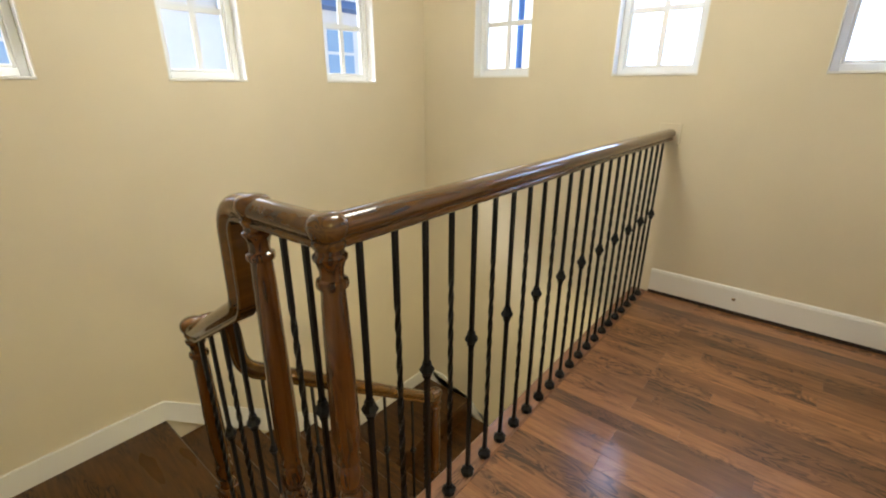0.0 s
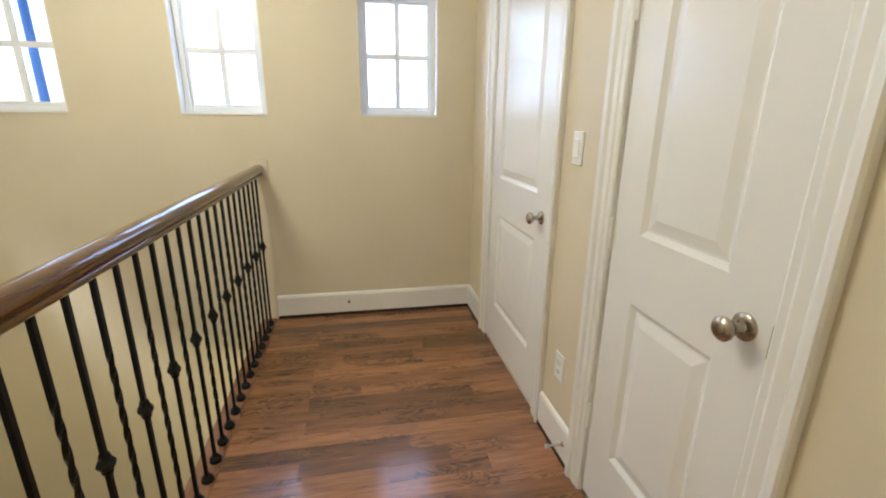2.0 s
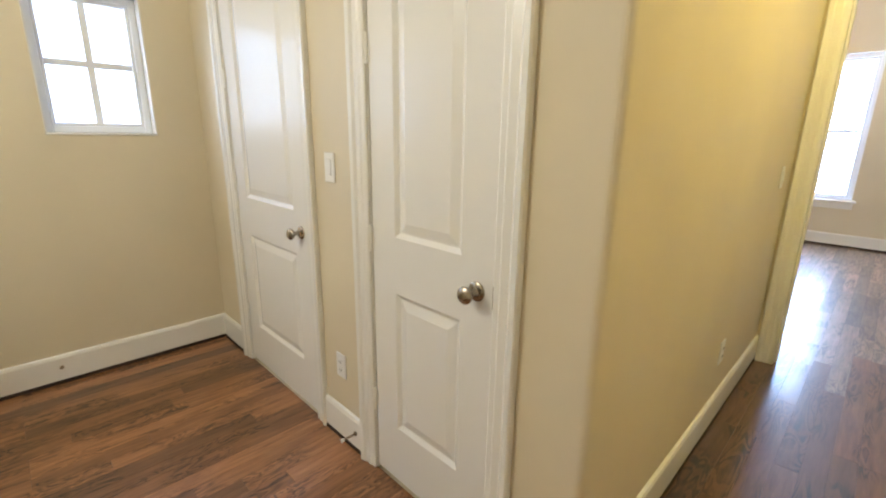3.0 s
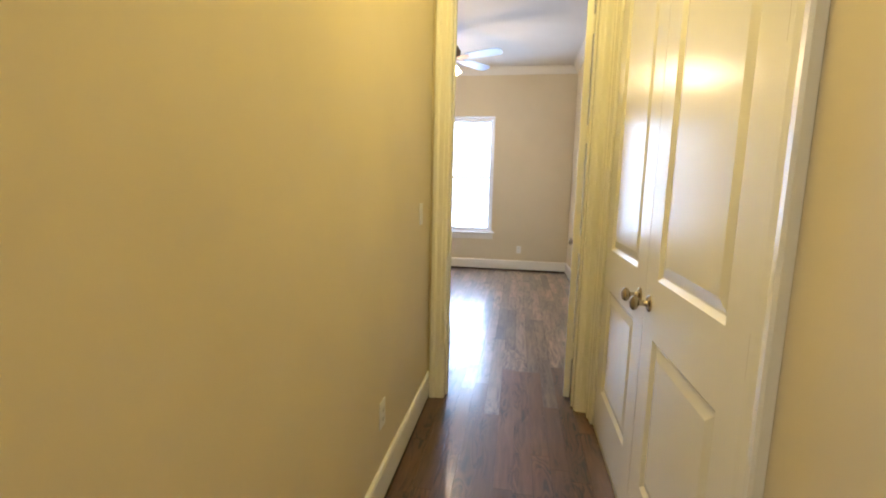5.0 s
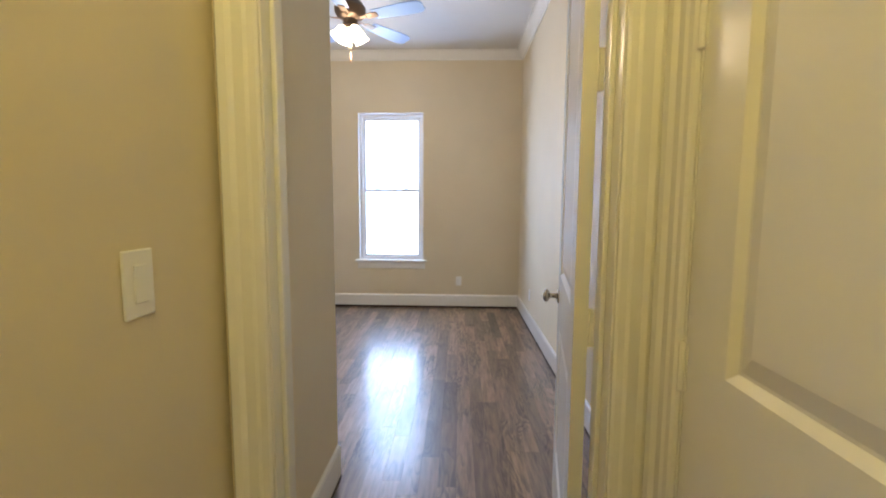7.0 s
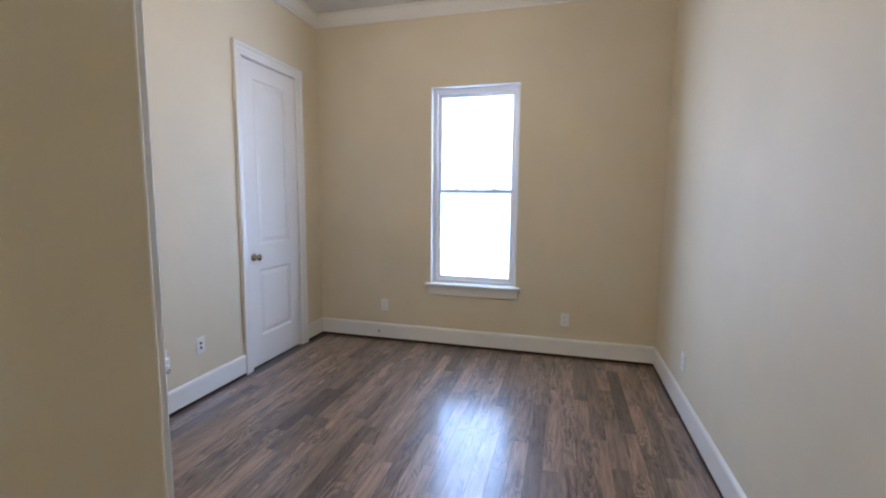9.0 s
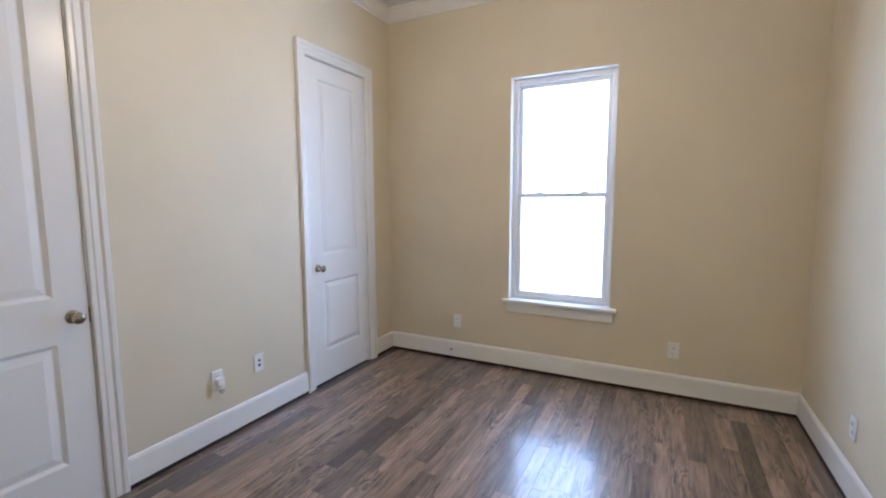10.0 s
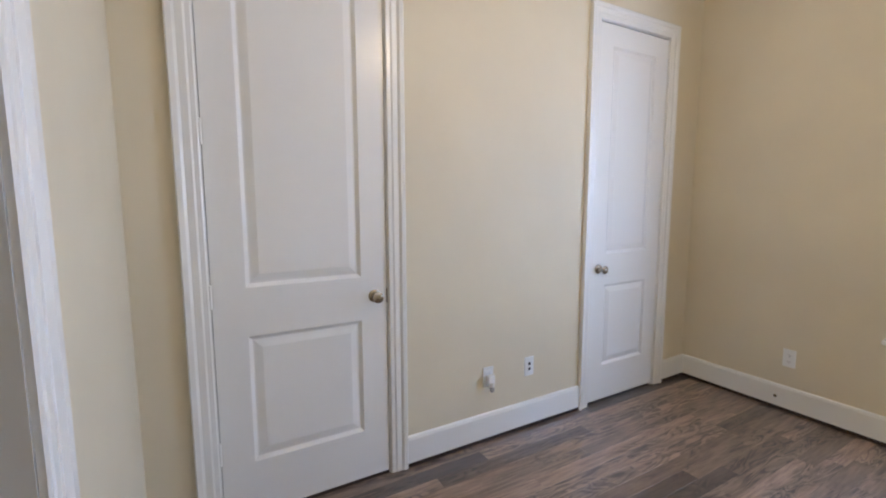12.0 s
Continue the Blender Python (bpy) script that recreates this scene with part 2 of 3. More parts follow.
structure("wall_west", wall_boxes("Y", XW - 0.15, XW, YS - 0.15, YD + 0.12, LOW, TOP + 0.2, [(a, b, SILL, HEAD) for a, b in WEST_WINDOWS]), WALL, "beige painted plaster wall with small square windows")
structure("wall_south", wall_boxes("X", YS - 0.15, YS, XW, XE + 0.12, LOW, TOP + 0.2, [(a, b, SILL - SOUTH_DROP, HEAD - SOUTH_DROP) for a, b in SOUTH_WINDOWS]), WALL, "beige painted stairwell wall with small windows")
bm = wall_boxes("X", YD, YD + 0.12, XW, XH, LOW, TOP + 0.2, [rough(D1), rough(D2)])
round_edge(bm, XH, YD, 0.022)
structure("wall_landing_doors", bm, WALL, "beige painted landing wall with two white doors")
structure("wall_hall_west", boxes((XH - 0.12, XH, YD + 0.12, YB0, -0.3, TOP + 0.2)), WALL, "plain golden beige hallway wall")
structure("wall_hall_east", wall_boxes("Y", XE, XE + 0.12, YS, YB0, LOW, TOP + 0.2, [rough(CL)]), WALL, "beige hallway wall with double closet doors")
structure("wall_doorway", wall_boxes("X", YB0, YB1, XH - 0.12, BX1 + 0.12, -0.3, TOP + 0.2, [rough(DW)]), WALL, "beige wall with the bedroom doorway")
bm = boxes((XB - 0.12, XB, YB1, BY0, -0.3, BTOP + 0.15))
round_edge(bm, XB, BY0, 0.012)
structure("wall_bedroom_entry", bm, WALL, "short beige wall beside the bedroom entry")
structure("wall_bedroom_south", wall_boxes("X", BY0 - 0.12, BY0, BX0 - 0.12, XB - 0.12, -0.3, BTOP + 0.15, [rough(BATH)]), WALL, "beige bedroom wall with a white framed opening")
structure("wall_bedroom_west", wall_boxes("Y", BX0 - 0.12, BX0, BY0, BY1, -0.3, BTOP + 0.15, [rough(D3), rough(D4)]), WALL, "beige bedroom wall with two white doors")
WIN = (-0.977, -0.172, 0.594, 2.392)
structure("wall_bedroom_north", wall_boxes("X", BY1, BY1 + 0.15, BX0 - 0.12, BX1 + 0.12, -0.3, BTOP + 0.15, [WIN]), WALL, "beige bedroom wall with a tall sash window")
structure("wall_bedroom_east", boxes((BX1, BX1 + 0.12, YB1, BY1, -0.3, BTOP + 0.15)), WALL, "plain beige bedroom wall")
# small room behind the open doorway, and closets behind the closed doors
structure("wall_side_room", boxes((-2.2, -2.08, 2.4, BY0 - 0.12, -0.3, BTOP), (-2.08, XH - 0.12, 2.28, 2.4, -0.3, BTOP)), WALL, "plain beige walls of a side room")
structure("wall_closet_back", boxes((XE + 0.6, XE + 0.7, 1.0, YB0, -0.3, TOP), (XE + 0.12, XE + 0.6, 1.0, 1.1, -0.3, TOP), (BX0 - 0.8, BX0 - 0.7, BY0, BY1, -0.3, BTOP), (XW, XH - 0.12, 1.4, 1.5, -0.3, TOP)), WALL, "plain closet walls")

structure("ceiling_landing", boxes((XW - 0.15, XE + 0.8, YS - 0.15, YB0 + 0.06, TOP + 0.2, TOP + 0.3), (XW, XE, YS, YD, TOP, TOP + 0.19), (XH, XE, YD, YB0, TOP, TOP + 0.19)), CEIL, "flat off-white landing and hall ceiling")
structure("ceiling_bedroom", boxes((BX0 - 0.9, BX1 + 0.12, BY0, BY1 + 0.15, BTOP + 0.15, BTOP + 0.25), (-2.3, BX1 + 0.12, YB0 + 0.06, BY0, BTOP + 0.15, BTOP + 0.25), (BX0, BX1, BY0, BY1, BTOP, BTOP + 0.149), (XH, BX1, YB1, BY0, BTOP, BTOP + 0.149)), CEIL, "flat off-white bedroom ceiling")

# floor slabs under the planks
YR, XN, YT = -0.749, -0.490, -1.0
slab = structure("floor", boxes((XW, XE, YR, YD, -0.30, -0.013), (XN, XE, YT, YR, -0.30, -0.013), (XH, XE, YD, YB0, -0.30, -0.013), (DW[0], DW[1], YB0, YB1, -0.30, -0.013)), GAP, "stained oak plank floor of landing and hall", "floor")
bslab = structure("floor_bedroom", boxes((BX0 - 0.7, BX1, BY0, BY1, -0.30, -0.013), (XH, BX1, YB1, BY0, -0.30, -0.013), (-2.08, XH - 0.12, 2.4, BY0, -0.30, -0.0135)), GAP, "stained oak plank bedroom floor with daylight grey put into its colour", "floor")
structure("floor_lower", boxes((XW, XE, YS, YD, LOW - 0.1, LOW)), STAIR_OAK, "dark lower storey floor", "floor")
part("fascia", boxes((XW, XN, YR - 0.015, YR - 0.001, -0.30, -0.03), (XN - 0.015, XN - 0.001, YT, YR - 0.016, -0.30, -0.03)), WALL, slab, "painted edge of the floor opening")
part("nosing", boxes((XW, XN - 0.04, YR - 0.03, YR + 0.07, -0.026, 0.004), (XN - 0.04, XN + 0.06, YT - 0.03, YR + 0.07, -0.026, 0.004), bevel=0.008), NOSING_OAK, slab, "rounded oak nosing along the stair opening")


# ---- trim ----
BASE_H = 0.165


def baseboard(name, a, b, normal):
    """A moulded skirting from a to b on the wall whose inside looks along normal."""
    a, b, n = Vector((*a, 0)), Vector((*b, 0)), Vector((*normal, 0))
    prof = [(0.001, 0.022), (0.016, 0.022), (0.016, 0.146), (0.0135, 0.152), (0.0125, 0.158), (0.007, 0.1635), (0.004, BASE_H), (0.001, BASE_H)]
    bm = bmesh.new()
    rings = [[bm.verts.new(p + n * d + Vector((0, 0, z))) for d, z in prof] for p in (a, b)]
    for i in range(len(prof)):
        j = (i + 1) % len(prof)
        bm.faces.new((rings[0][i], rings[0][j], rings[1][j], rings[1][i]))
    bm.faces.new(rings[0]), bm.faces.new(rings[1])
    o = structure(name, bm, TRIM, "white moulded baseboard with a dark gap below", "baseboard")
    # dark strip that stands in for the shade in the gap under the board
    bm = bmesh.new()
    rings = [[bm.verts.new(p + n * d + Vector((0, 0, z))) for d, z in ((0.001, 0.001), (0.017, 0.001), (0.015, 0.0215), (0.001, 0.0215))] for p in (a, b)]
    for i in range(4):
        bm.faces.new((rings[0][i], rings[0][(i + 1) % 4], rings[1][(i + 1) % 4], rings[1][i]))
    bm.faces.new(rings[0]), bm.faces.new(rings[1])
    part("gap_shade_strip", bm, GAP, o, "dark strip standing in for the shade in the gap")
    return o


CW = 0.092
for a, b, n in (
    ((XW, YR + 0.08), (XW, YD), (1, 0)), ((XW, YD), (D1[0] - CW, YD), (0, -1)), ((D1[1] + CW, YD), (D2[0] - CW, YD), (0, -1)),
    ((D2[1] + CW, YD), (XH - 0.02, YD), (0, -1)), ((XH, YD + 0.02), (XH, YB0), (1, 0)), ((XE, YT), (XE, CL[0] - CW), (-1, 0)),
    ((XB, YB1), (XB, BY0 - 0.02), (1, 0)), ((XB - 0.02, BY0), (BATH[1] + CW, BY0), (0, 1)), ((BATH[0] - CW, BY0), (BX0, BY0), (0, 1)),
    ((BX0, BY0), (BX0, D3[0] - CW), (1, 0)), ((BX0, D3[1] + CW), (BX0, D4[0] - CW), (1, 0)), ((BX0, D4[1] + CW), (BX0, BY1), (1, 0)),
    ((BX0, BY1), (BX1, BY1), (0, -1)), ((BX1, YB1), (BX1, BY1), (-1, 0)), ((DW[1] + CW, YB1), (BX1, YB1), (0, 1)),
):
    baseboard("baseboard", a, b, n)


def crown(a, b, normal):
    a, b, n = Vector((*a, 0)), Vector((*b, 0)), Vector((*normal, 0))
    prof = [(0.0, -0.105), (0.012, -0.105), (0.014, -0.09), (0.03, -0.075), (0.05, -0.045), (0.07, -0.02), (0.085, -0.015), (0.085, -0.001), (0.0, -0.001)]
    bm = bmesh.new()
    rings = [[bm.verts.new(p + n * d + Vector((0, 0, BTOP + z))) for d, z in prof] for p in (a, b)]
    for i in range(len(prof)):
        j = (i + 1) % len(prof)
        bm.faces.new((rings[0][i], rings[0][j], rings[1][j], rings[1][i]))
    bm.faces.new(rings[0]), bm.faces.new(rings[1])
    structure("trim", bm, TRIM, "white crown moulding below the ceiling", "crown moulding")


for a, b, n in (((BX0, BY1), (BX1, BY1), (0, -1)), ((BX0, BY0), (BX0, BY1), (1, 0)), ((BX1, YB1), (BX1, BY1), (-1, 0)), ((BX0, BY0), (XB, BY0), (0, 1)), ((XB, YB1), (XB, BY0), (1, 0)), ((XB, YB1), (BX1, YB1), (0, 1))):
    crown(a, b, n)


# ---- doors ----
def knob_mesh():
    bm = bmesh.new()
    lathe(bm, [(0.001, 0), (0.030, 0), (0.030, 0.004), (0.027, 0.007), (0.014, 0.009), (0.0105, 0.014), (0.0095, 0.032), (0.012, 0.038), (0.021, 0.042), (0.0262, 0.050), (0.0262, 0.056), (0.020, 0.063), (0.010, 0.066), (0.001, 0.0665)], axis="Y", n=24)
    bmesh.ops.scale(bm, vec=(1, -1, 1), verts=bm.verts)
    return bm


def panel_mesh(x0, x1, z0, z1, y0, y1):
    """A raised door panel: sloped margin up to a flat field, on both faces."""
    bm = bmesh.new()
    m = 0.038

    def ring(d, y):
        return [bm.verts.new(v) for v in ((x0 + d, y, z0 + d), (x1 - d, y, z0 + d), (x1 - d, y, z1 - d), (x0 + d, y, z1 - d))]

    for ya, yb in ((y0 + 0.011, y0 + 0.003), (y1 - 0.011, y1 - 0.003)):
        rings = [ring(-0.012, ya), ring(0.006, ya), ring(m, yb), ring(m + 0.004, yb)]
        for a, b in zip(rings, rings[1:]):
            for i in range(4):
                bm.faces.new((a[i], a[(i + 1) % 4], b[(i + 1) % 4], b[i]))
        bm.faces.new(rings[-1])
    return bm


def door_leaf(parent, w, knob_right=True, hinges=True, m=None, knob_back=True, latch=True, hinge_mat=None):
    """A two-panel leaf in its own frame: x across from 0 to w, the front at y = 0 facing -y."""
    h, t, st = DOOR_H - 0.012, 0.036, 0.126
    bm = bmesh.new()
    lo, hi = (0.25, 0.80), (1.005, h - 0.125)
    for r in ((0, st, 0, t, 0.012, h), (w - st, w, 0, t, 0.012, h), (st, w - st, 0, t, 0.012, lo[0]), (st, w - st, 0, t, lo[1], hi[0]), (st, w - st, 0, t, hi[1], h)):
        box(bm, *r)
    # moulded sticking round the panels
    for z0, z1 in (lo, hi):
        for y, d in ((0.0, 1), (t, -1)):
            x0, x1 = st, w - st
            outer = [(x0, y, z0), (x1, y, z0), (x1, y, z1), (x0, y, z1)]
            inner = [(x0 + 0.016, y + d * 0.011, z0 + 0.016), (x1 - 0.016, y + d * 0.011, z0 + 0.016), (x1 - 0.016, y + d * 0.011, z1 - 0.016), (x0 + 0.016, y + d * 0.011, z1 - 0.016)]
            o, q = [bm.verts.new(v) for v in outer], [bm.verts.new(v) for v in inner]
            for i in range(4):
                bm.faces.new((o[i], o[(i + 1) % 4], q[(i + 1) % 4], q[i]))
    leaf = part("leaf", bm, DOORP, parent)
    if m is not None:
        leaf.matrix_local = m
    for z0, z1 in (lo, hi):
        part("panel", panel_mesh(st + 0.016, w - st - 0.016, z0 + 0.016, z1 - 0.016, 0, t), DOORP, leaf)
    kx = w - 0.062 if knob_right else 0.062
    k = part("knob", knob_mesh(), NICKEL, leaf, "satin nickel door knob", True)
    k.location = (kx, 0, 0.91)
    if knob_back:
        k = part("knob", knob_mesh(), NICKEL, leaf, "satin nickel door knob", True)
        k.matrix_local = pose(kx, t, 0.91, 0, 0, 180)
    ex = w if knob_right else 0.0
    if latch:
        part("latch_plate", boxes((ex - 0.001, ex + 0.0012, 0.006, 0.030, 0.88, 0.94)), STEEL, leaf, "small metal latch plate")
    if hinges:
        hx = -0.004 if knob_right else w + 0.004
        for z in (0.32, 0.98, 1.62, 2.22):
            bm = bmesh.new()
            lathe(bm, [(0.001, -0.052), (0.004, -0.05), (0.0065, -0.047), (0.0065, 0.047), (0.004, 0.05), (0.001, 0.052)], (hx, -0.005, z), n=10)
            box(bm, hx - 0.012, hx + 0.012, -0.0015, 0.001, z - 0.045, z + 0.045)
            part("hinge", bm, hinge_mat or PAINTED, leaf, "worn metal butt hinge" if hinge_mat else "white painted butt hinge")
    return leaf


PAINTED = TRIM


def casing_set(parent, w, side_y, d=-1, head=True, left=True, right=True):
    """Moulded casing of one side of an opening from x = 0 to w; d is the way the face looks along y."""
    prof = [(0.0, 0.001), (0.0, 0.010), (0.006, 0.014), (0.022, 0.014), (0.030, 0.018), (0.055, 0.016), (0.066, 0.024), (0.084, 0.026), (0.089, 0.020), (0.089, 0.001)]
    o = 0.004
    z = DOOR_H + o

    def strip(points, name):
        bm = bmesh.new()
        rings = []
        for (x, zz), (ox, oz) in points:
            rings.append([bm.verts.new((x + ox * a, side_y + d * b, zz + oz * a)) for a, b in prof])
        n = len(prof)
        for i in range(n):
            j = (i + 1) % n
            bm.faces.new((rings[0][i], rings[0][j], rings[1][j], rings[1][i]))
        bm.faces.new(rings[0]), bm.faces.new(rings[1])
        part(name, bm, TRIM, parent)

    if left:
        strip((((-o, 0.0), (-1, 0)), ((-o, z), (-1, 1))), "casing")
    if right:
        strip((((w + o, 0.0), (1, 0)), ((w + o, z), (1, 1))), "casing")
    if head:
        strip((((-o, z), (-1, 1)), ((w + o, z), (1, 1))), "casing")


def jamb_set(parent, w, y0, y1, stop):
    part("jamb", boxes((-JT + 0.001, 0, y0, y1, 0.0, DOOR_H), (w, w + JT - 0.001, y0, y1, 0.0, DOOR_H), (-JT + 0.001, w + JT - 0.001, y0, y1, DOOR_H, DOOR_H + JT - 0.001)), TRIM, parent)
    if stop is not None:
        a, b = stop
        part("door_stop_strip", boxes((0, 0.012, a, b, 0, DOOR_H), (w - 0.012, w, a, b, 0, DOOR_H), (0.012, w - 0.012, a, b, DOOR_H - 0.012, DOOR_H), bevel=0.002), TRIM, parent)


GAPW = 0.003


def closed_door(name, m, w, knob_right, label, hinges=True):
    d = empty(name, m, label, "door", kind="structure")
    jamb_set(d, w, 0.0, 0.12, (0.040, 0.075))
    casing_set(d, w, 0.0, -1)
    door_leaf(d, w - 2 * GAPW, knob_right, hinges, pose(GAPW, 0.002, 0.004), knob_back=False)
    x = w - 0.004 if knob_right else 0.0
    part("strike_plate", boxes((x, x + 0.004, -0.002, 0.02, 0.875, 0.945)), BRONZE, d, "dark strike plate in the jamb")
    return d


closed_door("door_1", pose(D1[0], YD, 0), D1[1] - D1[0], True, "closed white two-panel landing door with nickel knob")
closed_door("door_2", pose(D2[0], YD, 0), D2[1] - D2[0], True, "narrow closed white two-panel closet door")
closed_door("door_3", pose(BX0, D3[0], 0, 0, 0, 90), D3[1] - D3[0], True, "closed white two-panel bedroom door with hinges")
closed_door("door_4", pose(BX0, D4[0], 0, 0, 0, 90), D4[1] - D4[0], False, "closed white two-panel closet door by the window", hinges=False)

# double closet doors of the hall
cw = CL[1] - CL[0]
closet = empty("door_5", pose(XE, CL[1], 0, 0, 0, -90), "glossy white double closet doors with paired knobs", "door", kind="structure")
jamb_set(closet, cw, 0.0, 0.12, (0.040, 0.075))
casing_set(closet, cw, 0.0, -1)
door_leaf(closet, cw / 2 - GAPW * 1.5, True, True, pose(GAPW, 0.002, 0.004), knob_back=False)
door_leaf(closet, cw / 2 - GAPW * 1.5, False, True, pose(cw / 2 + GAPW * 0.5, 0.002, 0.004), knob_back=False, hinge_mat=STEEL)

# open bedroom door
dw = DW[1] - DW[0]
bed_door = empty("door_6", pose(DW[0], YB0, 0), "open white two-panel bedroom door in its doorway", "door", kind="structure")
jamb_set(bed_door, dw, 0.0, 0.12, (0.045, 0.08))
casing_set(bed_door, dw, 0.0, -1)
casing_set(bed_door, dw, 0.12, 1)
OPEN = pose(dw - 0.013, 0.133, 0.004, 0, 0, 80)
door_leaf(bed_door, dw - 0.006, True, False, OPEN)
for z in (0.32, 0.98, 1.62, 2.22):
    bm = bmesh.new()
    lathe(bm, [(0.001, -0.052), (0.0065, -0.047), (0.0065, 0.047), (0.001, 0.052)], (dw - 0.007, 0.134, z), n=10)
    box(bm, dw - 0.0125, dw - 0.0003, 0.124, 0.128, z - 0.05, z + 0.05)
    part("hinge", bm, TRIM, bed_door, "white painted butt hinge")

# cased opening in the bedroom's south wall
side = empty("door_7", pose(BATH[1], BY0, 0, 0, 0, 180), "white cased opening to a side room", "doorway", kind="structure")
jamb_set(side, BATH[1] - BATH[0], 0.0, 0.12, (0.045, 0.08))
casing_set(side, BATH[1] - BATH[0], 0.0, -1)


# ---- windows ----
def small_window(name, m, w, label):
    """A fixed four-pane window; x across, y = 0 at the inner wall face, y to the outside."""
    h = HEAD - SILL
    o = empty(name, m, label, "window", kind="structure")
    t, f = 0.006, 0.034
    part("window_sill", boxes((-0.0, w, -0.006, 0.13, 0.0, 0.012), bevel=0.002), TRIM, o, "thin white sill")
    part("reveal", boxes((0.0, t, 0.001, 0.13, 0.0125, h), (w - t, w, 0.001, 0.13, 0.0125, h), (t, w - t, 0.001, 0.13, h - t, h)), TRIM, o, "white painted reveal")
    y0, y1 = 0.075, 0.125
    part("window_frame", boxes((t, t + f, y0, y1, 0.0125, h - t), (w - t - f, w - t, y0, y1, 0.0125, h - t), (t + f, w - t - f, y0, y1, 0.0125, 0.0125 + f), (t + f, w - t - f, y0, y1, h - t - f, h - t), bevel=0.003), VINYL, o)
    s = 0.016
    a, b, lo, hi = t + f, w - t - f, 0.0125 + f, h - t - f
    part("sash", boxes((a, a + s, y0 + 0.01, y1 - 0.01, lo, hi), (b - s, b, y0 + 0.01, y1 - 0.01, lo, hi), (a + s, b - s, y0 + 0.01, y1 - 0.01, lo, lo + s), (a + s, b - s, y0 + 0.01, y1 - 0.01, hi - s, hi), bevel=0.003), VINYL, o)
    cx, cz = (a + b) / 2, (lo + hi) / 2
    part("muntin", boxes((cx - 0.016, cx + 0.016, y0 + 0.018, y1 - 0.018, lo + s, hi - s)), VINYL, o)
    part("muntin", boxes((a + s, cx - 0.0165, y0 + 0.018, y1 - 0.018, cz - 0.016, cz + 0.016), (cx + 0.0165, b - s, y0 + 0.018, y1 - 0.018, cz - 0.016, cz + 0.016)), VINYL, o)
    for x0, x1 in ((a + s, cx - 0.016), (cx + 0.016, b - s)):
        for z0, z1 in ((lo + s, cz - 0.016), (cz + 0.016, hi - s)):
            p = part("pane", boxes((x0, x1, 0.098, 0.102, z0, z1)), GLASS, o)
            p.visible_shadow = False
    return o


n = 0
for a, b in WEST_WINDOWS:
    n += 1
    small_window(f"window_{n}", pose(XW, a, SILL, 0, 0, 90), b - a, "small white four-pane window in a deep reveal")
for a, b in SOUTH_WINDOWS:
    n += 1
    small_window(f"window_{n}", pose(b, YS, SILL - SOUTH_DROP, 0, 0, 180), b - a, "small white four-pane window above the stairs")

# bedroom sash window
ww, wh = WIN[1] - WIN[0], WIN[3] - WIN[2]
sash = empty(f"window_{n + 1}", pose(WIN[0], BY1, WIN[2]), "tall white single-hung sash window with a stool", "window", kind="structure")
part("window_sill", boxes((-0.045, ww + 0.045, -0.045, 0.128, -0.022, 0.005), bevel=0.005), TRIM, sash, "white window stool")
part("apron", boxes((-0.02, ww + 0.02, -0.016, -0.001, -0.105, -0.0225), bevel=0.003), TRIM, sash)
part("reveal", boxes((0, 0.006, 0.0, 0.13, 0.001, wh), (ww - 0.006, ww, 0.0, 0.13, 0.001, wh), (0.006, ww - 0.006, 0.0, 0.13, wh - 0.006, wh)), TRIM, sash)
part("window_frame", boxes((0.006, 0.044, 0.07, 0.13, 0.001, wh - 0.006), (ww - 0.044, ww - 0.006, 0.07, 0.13, 0.001, wh - 0.006), (0.044, ww - 0.044, 0.07, 0.13, wh - 0.05, wh - 0.006), (0.044, ww - 0.044, 0.07, 0.13, 0.0055, 0.03), bevel=0.004), VINYL, sash)
MID = 0.865
for nm, y0, z0, z1 in (("lower_sash", 0.078, 0.0305, MID + 0.018), ("upper_sash", 0.101, MID - 0.018, wh - 0.0505)):
    s = 0.032
    p = part(nm, boxes((0.0445, 0.0445 + s, y0, y0 + 0.022, z0, z1), (ww - 0.0445 - s, ww - 0.0445, y0, y0 + 0.022, z0, z1), (0.0445 + s, ww - 0.0445 - s, y0, y0 + 0.022, z0, z0 + 0.036), (0.0445 + s, ww - 0.0445 - s, y0, y0 + 0.022, z1 - 0.03, z1), bevel=0.002), VINYL, sash)
    g = part("pane", boxes((0.0445 + s, ww - 0.0445 - s, y0 + 0.009, y0 + 0.013, z0 + 0.036, z1 - 0.03)), GLASS, p)
    g.visible_shadow = False
part("sash_lock", boxes((0.2, 0.25, 0.072, 0.1, MID + 0.018, MID + 0.03), (ww - 0.25, ww - 0.2, 0.072, 0.1, MID + 0.018, MID + 0.03), bevel=0.003), VINYL, sash)


# ---- staircase ----
stair = empty("staircase", pose(0, 0, 0), "dark stained oak staircase turning down round the well", "staircase", kind="structure")
RISE = 0.2


def tread(x0, x1, y0, y1, z):
    part("tread", boxes((x0, x1, y0, y1, z - 0.03, z), bevel=0.007), STAIR_OAK, stair)


def riser(x0, x1, y0, y1, z0, z1):
    part("riser", boxes((x0, x1, y0, y1, z0, z1)), STAIR_OAK, stair)


YQ = -1.57
L1 = -3 * RISE
